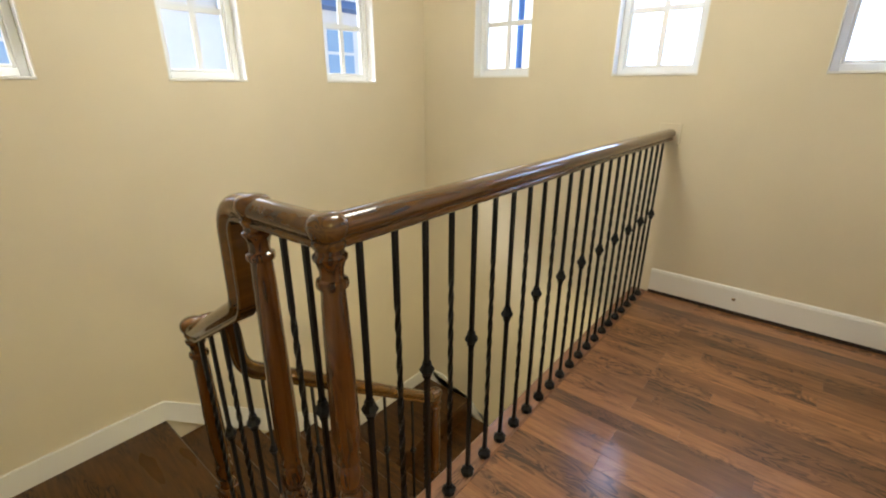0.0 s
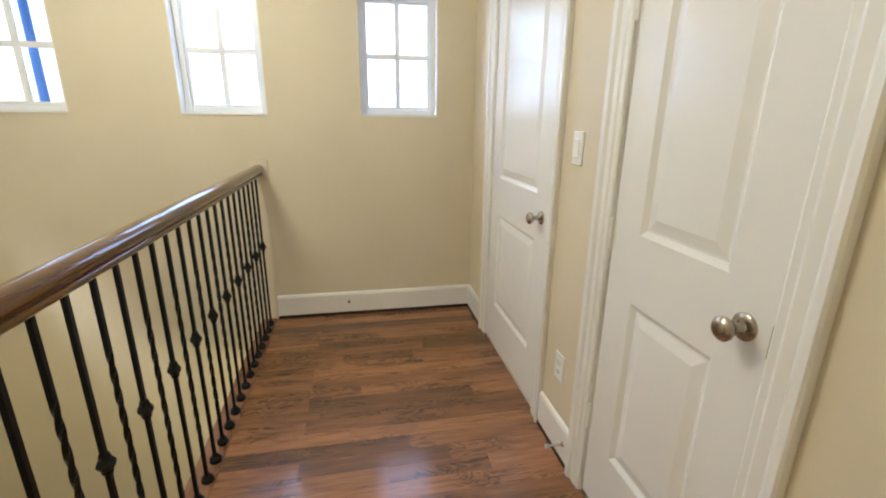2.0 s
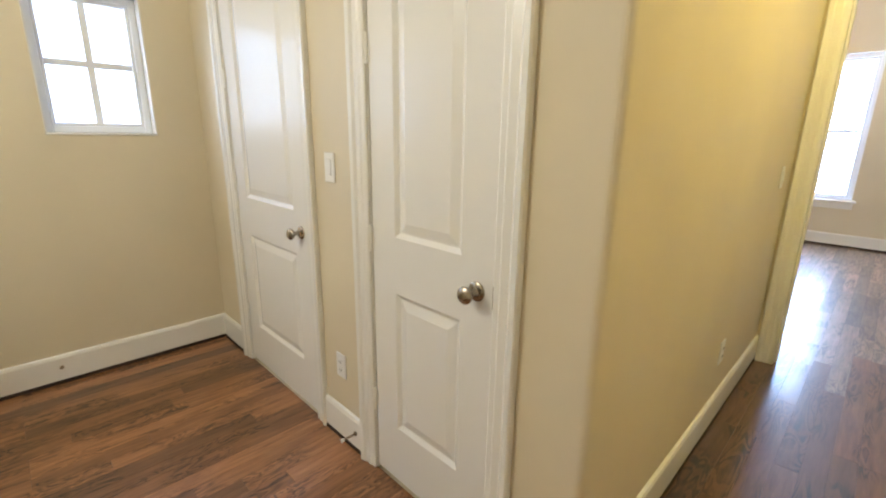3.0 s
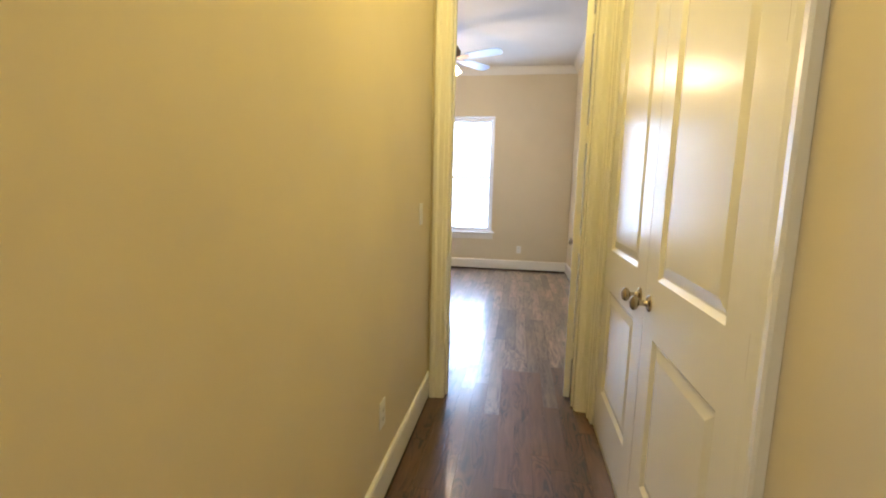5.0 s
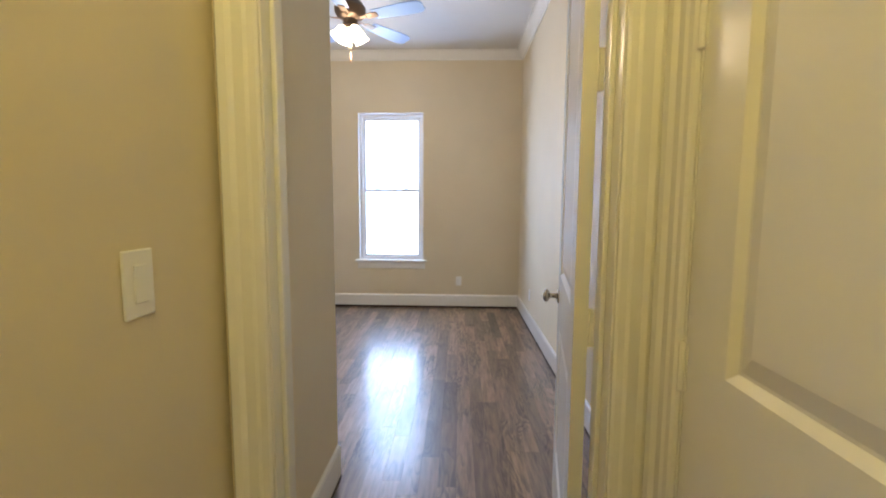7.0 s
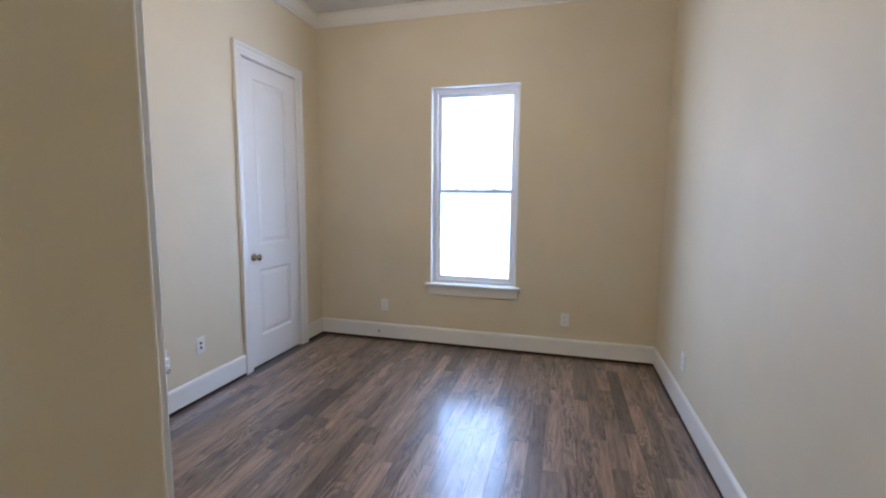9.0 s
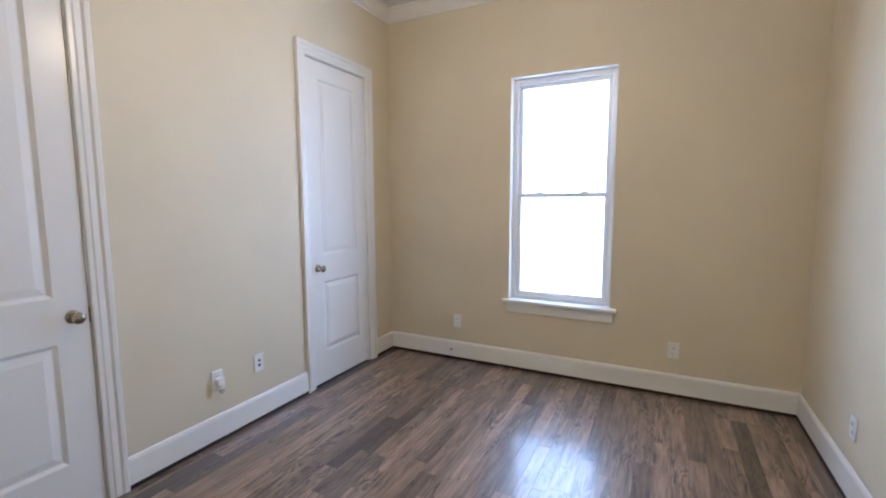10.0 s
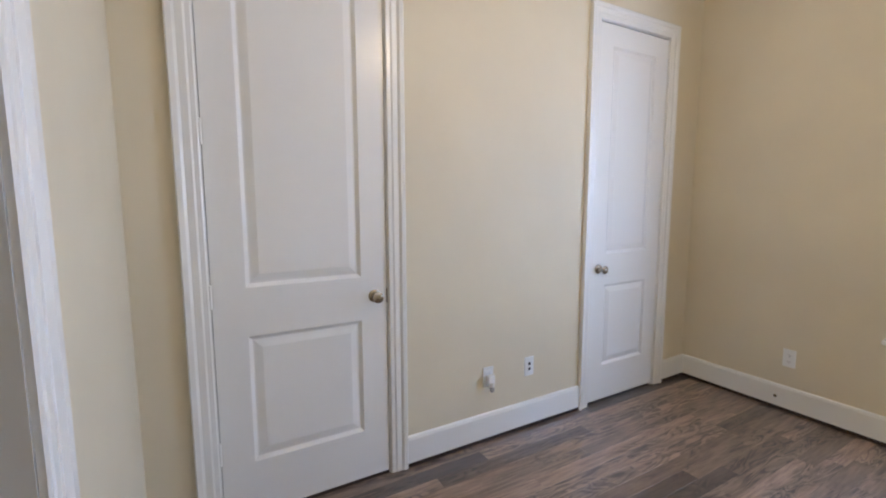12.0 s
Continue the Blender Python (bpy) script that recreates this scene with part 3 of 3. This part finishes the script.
# three steps south to the first turn
for i in (1, 2):
    tread(XN, XE, YT - 0.285 * i - 0.02, YT - 0.285 * (i - 1), -RISE * i)
for i in (0, 1, 2):
    riser(XN + 0.01, XE, YT - 0.285 * i - 0.012, YT - 0.285 * i, -RISE * (i + 1), -RISE * i - 0.03)
XS = -0.555
tread(XS, XE, YS, YQ, L1)
part("landing_body", boxes((XS + 0.03, XE, YS, YQ, L1 - 0.25, L1 - 0.031)), STAIR_OAK, stair)
# six risers west along the wall
TR, R2 = 0.24, 0.168
for i in range(1, 6):
    tread(XS - TR * i, XS - TR * (i - 1) + 0.02, YS, YQ, L1 - R2 * i)
for i in range(6):
    riser(XS - TR * i, XS - TR * i + 0.012, YS, YQ, L1 - R2 * (i + 1), L1 - R2 * i - 0.03)
L2 = L1 - 6 * R2
XL2 = XS - TR * 5
tread(XW, XL2 + 0.02, YS, -2.08, L2)
part("landing_body", boxes((XW, XL2, YS, -2.10, L2 - 0.25, L2 - 0.031)), STAIR_OAK, stair)
for i in range(1, 7):
    tread(XW, XL2, -2.08 + TR * (i - 1) - 0.02, -2.08 + TR * i, L2 - 0.18 * i)
    riser(XW, XL2, -2.08 + TR * (i - 1) - 0.012, -2.08 + TR * (i - 1), L2 - 0.18 * i, L2 - 0.18 * (i - 1) - 0.03)
# outer string of the wall flight and skirting on the walls


def slope_board(bm, pts, y0, y1, swap=False):
    v = [[bm.verts.new((p[0], y, p[1]) if not swap else (y, p[0], p[1])) for p in pts] for y in (y0, y1)]
    n = len(pts)
    for i in range(n):
        bm.faces.new((v[0][i], v[0][(i + 1) % n], v[1][(i + 1) % n], v[1][i]))
    bm.faces.new(v[0]), bm.faces.new(v[1])
    return bm


sk = 0.128
part("string", slope_board(bmesh.new(), [(XS, L1 - 0.01), (XS, L1 - 0.32), (XL2, L2 - 0.14), (XL2, L2 + 0.16)], YQ + 0.001, YQ + 0.03), STAIR_OAK, stair, "dark oak outer string")
part("skirting", slope_board(bmesh.new(), [(XE, L1), (XE, L1 + sk), (XS - 0.01, L1 + sk), (XL2 + 0.02, L2 + sk + 0.13), (XL2 - 0.12, L2 + sk), (XW, L2 + sk), (XW, L2), (XL2, L2), (XS, L1)], YS + 0.001, YS + 0.016), TRIM, stair, "white skirting stepping down with the stairs")
part("skirting", slope_board(bmesh.new(), [(YS + 0.016, L2), (YS + 0.016, L2 + sk), (-2.40, L2 + sk), (-0.4, L2 + sk - 1.5), (-0.4, L2 - 1.6), (-2.08, L2)], XW + 0.001, XW + 0.016, True), TRIM, stair, "white skirting sloping down with the stairs")

# ---- railing ----
RAIL_HALF = [(0.023, 0.0), (0.027, 0.004), (0.027, 0.010), (0.022, 0.015), (0.023, 0.019), (0.032, 0.027), (0.0345, 0.036), (0.0330, 0.046), (0.0275, 0.055), (0.018, 0.061), (0.008, 0.064)]
RAIL_PROF = RAIL_HALF + [(-a, u) for a, u in reversed(RAIL_HALF)]
RAILY, RAILZ = -0.704, 0.971
N1, N2, N3, N4 = (-0.460, RAILY), (-0.447, -0.955), (-0.468, -1.562), (-1.765, -1.562)
railing = empty("stair_railing", pose(0, 0, 0), "glossy dark oak stair railing with black iron balusters", "railing")


def handrail(points, sidev, radius=0.08):
    part("handrail", sweep(bmesh.new(), rounded(points, radius, 8), sidev, RAIL_PROF), RAIL_OAK, railing, "glossy moulded oak handrail", True)


def cap(x, y, z):
    part("rail_cap", lathe(bmesh.new(), [(0.001, 0), (0.031, 0), (0.034, 0.006), (0.034, 0.012), (0.030, 0.016), (0.036, 0.022), (0.0405, 0.032), (0.0415, 0.044), (0.0385, 0.056), (0.031, 0.064), (0.020, 0.068), (0.001, 0.0695)], (x, y, z), n=28), RAIL_OAK, railing, "round rail cap over the post", True)


handrail([(XW + 0.012, RAILY, RAILZ), (N1[0], RAILY, RAILZ)], (0, 1, 0))
handrail([(N1[0], RAILY, RAILZ), (N2[0], N2[1], RAILZ)], (1, 0, 0))
z3 = L1 + 1.036
handrail([(N2[0], N2[1], RAILZ), (N2[0], N2[1] - 0.085, RAILZ), (N2[0], N2[1] - 0.095, z3 + 0.27), (N3[0], N3[1] + 0.06, z3), (N3[0], N3[1], z3)], (1, 0, 0), 0.07)
z4 = L2 + 0.975
handrail([(N3[0], N3[1], z3), (N3[0] - 0.09, N3[1], z3), (N3[0] - 0.10, N3[1], z4 + 0.85), (N4[0] + 0.06, N4[1], z4), (N4[0], N4[1], z4)], (0, 1, 0), 0.09)
for (x, y), z in ((N1, RAILZ), (N2, RAILZ), (N3, z3), (N4, z4)):
    cap(x, y, z)
part("rosette", boxes((XW + 0.001, XW + 0.012, RAILY - 0.06, RAILY + 0.06, RAILZ - 0.025, RAILZ + 0.095), bevel=0.003), WALL, railing, "painted wall block behind the handrail end")


def newel(x, y, z0, z1):
    h = z1 - z0
    q = 0.36 * h
    bm = boxes((x - 0.036, x + 0.036, y - 0.036, y + 0.036, z0, z0 + q - 0.03), bevel=0.004)
    lathe(bm, [(0.0320, q - 0.032), (0.0328, q - 0.018), (0.0256, q - 0.006), (0.0224, q), (0.0304, q + 0.022), (0.0336, q + 0.045), (0.0288, q + 0.07), (0.0232, q + 0.085), (0.0288, q + 0.092), (0.0288, q + 0.10), (0.0248, q + 0.108), (0.0328, q + 0.17), (0.0324, q + 0.24), (0.0268, h - 0.13), (0.0250, h - 0.092), (0.0250, h - 0.086), (0.0318, h - 0.082), (0.0335, h - 0.074), (0.0318, h - 0.066), (0.0250, h - 0.062), (0.0240, h - 0.054), (0.0252, h - 0.042), (0.0300, h - 0.028), (0.0345, h - 0.022), (0.0350, h - 0.015), (0.0290, h - 0.010), (0.0285, h)], (x, y, z0), n=24)
    part("newel_post", bm, NEWEL_OAK, railing, "turned oak newel post", True)


newel(*N1, 0.004, RAILZ)
newel(*N2, -0.25, RAILZ)
newel(*N3, L1, z3)
newel(*N4, L2, z4)


def bar_mesh(h, twisted):
    """A square iron bar, twisted along its middle in every second one."""
    bm = bmesh.new()
    r = 0.0058
    steps = [(0.0, 0.0), (0.2 * h, 0.0)]
    if twisted:
        steps += [(0.2 * h + 0.6 * h * i / 40, math.pi * 5 * i / 40) for i in range(1, 41)]
    steps += [(h, 0.0 if not twisted else math.pi * 5)]
    rings = []
    for z, a in steps:
        rings.append([bm.verts.new((r * 1.414 * math.cos(a + math.pi / 4 + k * math.pi / 2), r * 1.414 * math.sin(a + math.pi / 4 + k * math.pi / 2), z)) for k in range(4)])
    for a, b in zip(rings, rings[1:]):
        for k in range(4):
            bm.faces.new((a[k], a[(k + 1) % 4], b[(k + 1) % 4], b[k]))
    me = bpy.data.meshes.new("bar")
    bm.to_mesh(me)
    bm.free()
    me.materials.append(IRON)
    return me


def plain_mesh(name, bm, mat):
    me = bpy.data.meshes.new(name)
    bmesh.ops.recalc_face_normals(bm, faces=bm.faces)
    bm.to_mesh(me)
    bm.free()
    me.materials.append(mat)
    return me


KNUCKLE = plain_mesh("knuckle", lathe(bmesh.new(), [(0.011, -0.027), (0.013, -0.02), (0.013, -0.015), (0.017, -0.009), (0.0215, 0.0), (0.017, 0.009), (0.013, 0.015), (0.013, 0.02), (0.011, 0.027)], n=8), IRON)
SHOE = plain_mesh("shoe", lathe(bmesh.new(), [(0.021, 0.0), (0.023, 0.006), (0.023, 0.018), (0.014, 0.028), (0.012, 0.034)], n=8), IRON)
BARS = {}


def baluster(x, y, z0, z1, twisted):
    h = round(z1 - z0, 3)
    key = (h, twisted)
    if key not in BARS:
        BARS[key] = bar_mesh(h, twisted)
    b = new("baluster", BARS[key])
    b.parent, b.location = railing, (x, y, z0)
    s = new("shoe", SHOE)
    s.parent = b
    if not twisted:
        k = new("knuckle", KNUCKLE)
        k.parent, k.location = b, (0, 0, min(0.537, h * 0.58))


for i in range(23):
    baluster(-0.533 - 0.1018 * i, RAILY, 0.004, RAILZ, i % 2 == 1)
for i in (1, 2):
    baluster(N1[0], RAILY + (N2[1] - RAILY) * i / 3, 0.004, RAILZ, i == 2)
for i in range(1, 5):
    k = i / 5
    y = N2[1] - 0.10 + (N3[1] - N2[1] + 0.10) * k
    s = -RISE * (1 if y > YT - 0.285 else 2)
    baluster(N2[0], y, s, z3 + 0.27 * (1 - k) + 0.01, i % 2 == 0)
for i in range(1, 11):
    k = i / 11
    x = N3[0] - 0.10 + (N4[0] - N3[0] + 0.10) * k
    s = L1 - R2 * (1 + int((XS - x) / TR)) if x < XS else L1
    baluster(x, N3[1], s, z4 + 0.85 * (1 - k) + 0.01, i % 2 == 0)


# ---- fixtures ----
def plate(name, m, kind, label):
    """A wall plate; x across, z up, the face towards -y."""
    o = empty(name, m, label, "switch" if kind == "switch" else "outlet")
    part("plate", boxes((-0.036, 0.036, -0.006, -0.0005, -0.058, 0.058), bevel=0.0025), PLASTIC, o)
    if kind == "switch":
        part("rocker", boxes((-0.016, 0.016, -0.010, -0.006, -0.033, 0.033), bevel=0.002), PLASTIC, o)
    elif kind == "outlet":
        for z in (-0.02, 0.02):
            r = part("receptacle", boxes((-0.0165, 0.0165, -0.0085, -0.006, z - 0.0145, z + 0.0145), bevel=0.002), PLASTIC, o)
            part("slot", boxes((-0.008, -0.006, -0.0092, -0.0084, z - 0.004, z + 0.006), (0.006, 0.008, -0.0092, -0.0084, z - 0.004, z + 0.006), (-0.002, 0.002, -0.0092, -0.0084, z - 0.010, z - 0.006)), DARK, r)
    else:
        for z in (-0.016, 0.016):
            part("jack", boxes((-0.008, 0.008, -0.009, -0.006, z - 0.008, z + 0.008), bevel=0.001), DARK, o, "dark cable jack")
    return o


plate("light_switch", pose(-1.43, YD, 1.222), "switch", "white rocker light switch between the landing doors")
plate("wall_outlet", pose(-1.415, YD, 0.37), "outlet", "white outlet low between the landing doors")
plate("light_switch", pose(XH, 2.675, 1.158, 0, 0, 90), "switch", "white rocker light switch by the doorway")
plate("wall_outlet", pose(XH, 2.0, 0.385, 0, 0, 90), "outlet", "white outlet low on the hall wall")
plate("cable_outlet", pose(BX0, 5.84, 0.378, 0, 0, 90), "jack", "white cable plate with two dark jacks")
plate("wall_outlet", pose(BX0, 5.541, 0.375, 0, 0, 90), "outlet", "white outlet that holds a night light")
plate("wall_outlet", pose(-1.446, BY1, 0.35), "outlet", "white outlet near the bedroom closet corner")
plate("wall_outlet", pose(0.267, BY1, 0.338), "outlet", "white outlet low on the bedroom window wall")
plate("wall_outlet", pose(BX1, 6.54, 0.35, 0, 0, -90), "outlet", "white outlet on the plain bedroom wall")

night = empty("night_light", pose(BX0 + 0.0095, 5.541, 0.362, 0, 0, 90), "white plug-in night light with clear bulb", "night light")
part("body", boxes((-0.024, 0.024, -0.032, -0.0005, -0.022, 0.03), bevel=0.006), PLASTIC, night)
part("socket", lathe(bmesh.new(), [(0.012, 0), (0.014, -0.012), (0.013, -0.02)], (0, -0.03, -0.012), n=14), PLASTIC, night, "", True)
part("bulb", lathe(bmesh.new(), [(0.010, -0.02), (0.015, -0.03), (0.014, -0.042), (0.007, -0.052), (0.001, -0.054)], (0, -0.03, -0.012), n=14), CLEAR, night, "small clear bulb", True)


def door_stop(m):
    o = empty("door_stop", m, "small spring door stop screwed to the baseboard", "door stop")
    bm = bmesh.new()
    lathe(bm, [(0.001, 0.0), (0.011, -0.001), (0.010, -0.006), (0.0045, -0.010)] + [(0.0045 + 0.0015 * (i % 2), -0.012 - 0.0035 * i) for i in range(14)] + [(0.001, -0.062)], axis="Y", n=12)
    part("spring", bm, NICKEL, o, "", True)
    part("tip", lathe(bmesh.new(), [(0.001, -0.060), (0.0075, -0.061), (0.0085, -0.072), (0.001, -0.075)], axis="Y", n=12), PLASTIC, o, "white rubber tip", True)


door_stop(pose(-1.30, YD - 0.017, 0.095))
for m in (pose(XW + 0.0165, -0.20, 0.095, 0, 0, 90), pose(-1.50, BY1 - 0.0165, 0.085)):
    o = empty("screw_plate", m, "tiny round metal screw plate on white baseboard", "screw plate")
    part("disc", lathe(bmesh.new(), [(0.001, 0), (0.011, -0.001), (0.009, -0.005), (0.004, -0.008), (0.001, -0.008)], axis="Y", n=14), NICKEL, o, "", True)

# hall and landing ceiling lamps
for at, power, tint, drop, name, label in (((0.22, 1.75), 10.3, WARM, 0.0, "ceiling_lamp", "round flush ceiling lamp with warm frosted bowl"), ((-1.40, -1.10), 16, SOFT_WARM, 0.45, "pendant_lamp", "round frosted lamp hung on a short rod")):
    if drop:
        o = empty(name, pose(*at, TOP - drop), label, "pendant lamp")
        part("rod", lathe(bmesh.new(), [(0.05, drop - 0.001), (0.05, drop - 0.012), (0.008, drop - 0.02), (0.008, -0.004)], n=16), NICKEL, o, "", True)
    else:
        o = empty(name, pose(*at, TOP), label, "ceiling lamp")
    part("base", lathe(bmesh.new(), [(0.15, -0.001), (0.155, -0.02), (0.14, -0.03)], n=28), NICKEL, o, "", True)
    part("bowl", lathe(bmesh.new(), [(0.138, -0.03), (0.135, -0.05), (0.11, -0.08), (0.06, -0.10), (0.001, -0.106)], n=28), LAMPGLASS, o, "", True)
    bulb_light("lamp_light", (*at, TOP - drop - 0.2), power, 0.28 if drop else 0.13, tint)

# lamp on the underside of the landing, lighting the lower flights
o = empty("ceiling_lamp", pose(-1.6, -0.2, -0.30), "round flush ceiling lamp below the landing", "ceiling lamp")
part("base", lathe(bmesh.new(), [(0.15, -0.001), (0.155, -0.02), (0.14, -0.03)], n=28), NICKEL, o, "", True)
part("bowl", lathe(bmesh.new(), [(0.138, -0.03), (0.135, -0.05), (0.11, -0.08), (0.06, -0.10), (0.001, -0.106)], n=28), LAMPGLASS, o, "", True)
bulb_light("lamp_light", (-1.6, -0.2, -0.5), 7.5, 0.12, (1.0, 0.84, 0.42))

# ceiling fan
FX, FY = -0.62, 5.62
fan = empty("ceiling_fan", pose(FX, FY, BTOP), "bronze ceiling fan with pale blades and lit glass shades", "ceiling fan")
part("canopy", lathe(bmesh.new(), [(0.07, -0.001), (0.072, -0.02), (0.06, -0.055), (0.022, -0.075), (0.014, -0.08)], n=24), BRONZE, fan, "", True)
part("downrod", lathe(bmesh.new(), [(0.012, -0.075), (0.012, -0.20)], n=12), BRONZE, fan, "", True)
part("motor_housing", lathe(bmesh.new(), [(0.02, -0.18), (0.05, -0.195), (0.10, -0.22), (0.125, -0.26), (0.12, -0.30), (0.10, -0.33), (0.06, -0.35), (0.055, -0.385), (0.07, -0.40), (0.06, -0.425), (0.001, -0.43)], n=28), BRONZE, fan, "", True)
for i in range(5):
    ang = -20 + 72 * i
    bm = bmesh.new()
    nseg = 14
    top, bot = [], []
    for j in range(nseg + 1):
        x = 0.21 + 0.43 * j / nseg
        w = 0.052 + 0.018 * min(1, j / 9) - (0.03 * max(0, (j - 12) / 2) ** 2)
        top.append((bm.verts.new((x, w, 0.003)), bm.verts.new((x, -w, 0.003))))
        bot.append((bm.verts.new((x, w, -0.003)), bm.verts.new((x, -w, -0.003))))
    for j in range(nseg):
        bm.faces.new((top[j][0], top[j][1], top[j + 1][1], top[j + 1][0]))
        bm.faces.new((bot[j][0], bot[j + 1][0], bot[j + 1][1], bot[j][1]))
        for k in (0, 1):
            bm.faces.new((top[j][k], top[j + 1][k], bot[j + 1][k], bot[j][k]))
    bm.faces.new((top[0][0], bot[0][0], bot[0][1], top[0][1]))
    bm.faces.new((top[-1][0], top[-1][1], bot[-1][1], bot[-1][0]))
    bl = part("blade", bm, BLADE_DAYLIT, fan, "pale fan blade with the window's blue in its colour")
    bl.matrix_local = Matrix.Translation((0, 0, -0.335)) @ pose(0, 0, 0, 0, 0, ang) @ pose(0, 0, 0, -13, 0, 0)
    part("blade_iron", boxes((0.09, 0.15, -0.014, 0.014, -0.012, -0.004), (0.15, 0.25, -0.03, 0.03, -0.010, -0.004), bevel=0.003), BRONZE, bl)
for i in range(4):
    a = math.radians(40 + 90 * i)
    sh = part("shade", lathe(bmesh.new(), [(0.016, 0.0), (0.026, -0.006), (0.040, -0.03), (0.046, -0.06), (0.052, -0.085), (0.060, -0.10), (0.056, -0.10), (0.040, -0.06), (0.001, -0.012)], n=20), FROST, fan, "lit frosted glass tulip shade", True)
    sh.matrix_local = Matrix.Translation((0.055 * math.cos(a), 0.055 * math.sin(a), -0.415)) @ Matrix.Rotation(radians(32), 4, Vector((math.sin(a), -math.cos(a), 0)))
part("pull_chain", lathe(bmesh.new(), [(0.0025, -0.43), (0.0025, -0.62), (0.006, -0.63), (0.008, -0.66), (0.004, -0.68), (0.001, -0.681)], n=8), BRONZE, fan, "brass pull chain with a fob", True)
bulb_light("fan_light", (FX, FY, BTOP - 0.60), 11.7, 0.09, (1.0, 0.76, 0.50))

# ---- outside ----
structure("ground", boxes((-400, 400, -400, 400, LOW - 3.2, LOW - 3.0)), GROUND, "pale concrete ground outside", "ground")
house = empty("neighbour_house", pose(0, -8.0, LOW - 3.0), "white neighbouring house with pale blue window panes", "house")
part("wall", boxes((-7.4, 6, -6, 0, 0, 8.90)), SIDING, house)
roof = slope_board(bmesh.new(), [(0.45, 8.86), (0.45, 8.98), (-3.0, 10.6), (-6.45, 8.98), (-6.45, 8.86)], -7.8, 6.4, True)
part("roof", roof, ROOFING, house, "blue-grey roof")
for k in range(5):
    part("roof_batten", boxes((-7.8, 6.4, 0.40 - 0.32 * k, 0.44 - 0.32 * k, 9.00 + 0.15 * k, 9.03 + 0.15 * k)), SIDING, house)
for x, z in ((-6.25, 7.60), (-1.3, 7.50), (2.2, 7.6)):
    w = part("window", boxes((x - 0.42, x + 0.42, -0.02, 0.03, z, z + 0.98)), TRIM, house)
    for dx in (-0.18, 0.18):
        for dz in (0.07, 0.52):
            part("pane", boxes((x + dx - 0.14, x + dx + 0.14, 0.03, 0.045, z + dz, z + dz + 0.39)), BLUEGLASS, w)
drain = empty("wall_drain", pose(-3.95, -7.93, LOW - 3.0), "thin blue-grey drain pipe on a white house", "drain pipe")
part("pipe", boxes((-0.03, 0.03, -0.03, 0.03, 0, 8.65), (-0.14, 0.14, -0.05, 0.06, 8.55, 8.72), bevel=0.01), BLUEGLASS, drain)
pipe = empty("downpipe", pose(-3.6, -2.18, LOW - 3.0), "blue painted outdoor downpipe", "downpipe")
part("pipe", lathe(bmesh.new(), [(0.028, 0), (0.028, 9.5)], n=16), BLUEMETAL, pipe, "", True)

# ---- floor planks ----
PLANK_MESH = {}


def plank_mesh(w, l, mat):
    key = (round(w, 4), round(l, 3), mat.name)
    if key not in PLANK_MESH:
        w, l = key[:2]
        bm = bmesh.new()
        g, c = 0.0003, 0.0003
        x, y = w / 2 - g, l / 2 - g
        rings = [[bm.verts.new(v) for v in ((-a, -b, z), (a, -b, z), (a, b, z), (-a, b, z))] for a, b, z in ((x, y, -0.012), (x, y, -c), (x - c, y - c, 0.0))]
        for p, q in zip(rings, rings[1:]):
            for i in range(4):
                bm.faces.new((p[i], p[(i + 1) % 4], q[(i + 1) % 4], q[i]))
        bm.faces.new(rings[-1])
        PLANK_MESH[key] = plain_mesh("plank", bm, mat)
    return PLANK_MESH[key]


PW = 0.0826


def lay(x0, x1, y0, y1, rng):
    """One course of planks along y, with staggered random ends."""
    y = y0 - rng.uniform(0, 0.9)
    while y < y1 - 0.02:
        l = rng.choice((0.4, 0.6, 0.8, 1.0, 1.3))
        a, b = max(y, y0), min(y + l, y1)
        if b - a < 0.25:
            b = min(a + 0.3, y1)
        if y1 - b < 0.2:
            b = y1
        if b - a > 0.06:
            mid = (a + b) / 2
            # bedroom and hall planks take the copies coloured for the light there
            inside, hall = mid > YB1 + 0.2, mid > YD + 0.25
            p = new("plank", plank_mesh(x1 - x0, b - a, OAK_DAYLIT if inside else OAK_HALL_DIM if hall else OAK))
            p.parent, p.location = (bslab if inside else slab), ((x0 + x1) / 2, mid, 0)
        y = b if b > y else y + l


rng = random.Random(7)
edges = sorted({XW, XN + 0.06, XH, DW[0], DW[1], XE, BX0, BX1})
for e0, e1 in zip(edges, edges[1:]):
    cols = max(1, round((e1 - e0) / PW))
    w = (e1 - e0) / cols
    for c in range(cols):
        a, b, mid = e0 + w * c, e0 + w * (c + 1), e0 + w * (c + 0.5)
        runs = []
        if XW < mid < XE:
            runs.append([(YR + 0.07) if mid < XN + 0.06 else YT, YB0 if mid > XH else YD])
        if BX0 < mid < BX1:
            runs.append([YB1 if mid > XH else BY0, BY1])
        if DW[0] < mid < DW[1]:
            runs = [[runs[0][0], runs[1][1]]]
        for y0, y1 in runs:
            lay(a, b, y0, y1, rng)
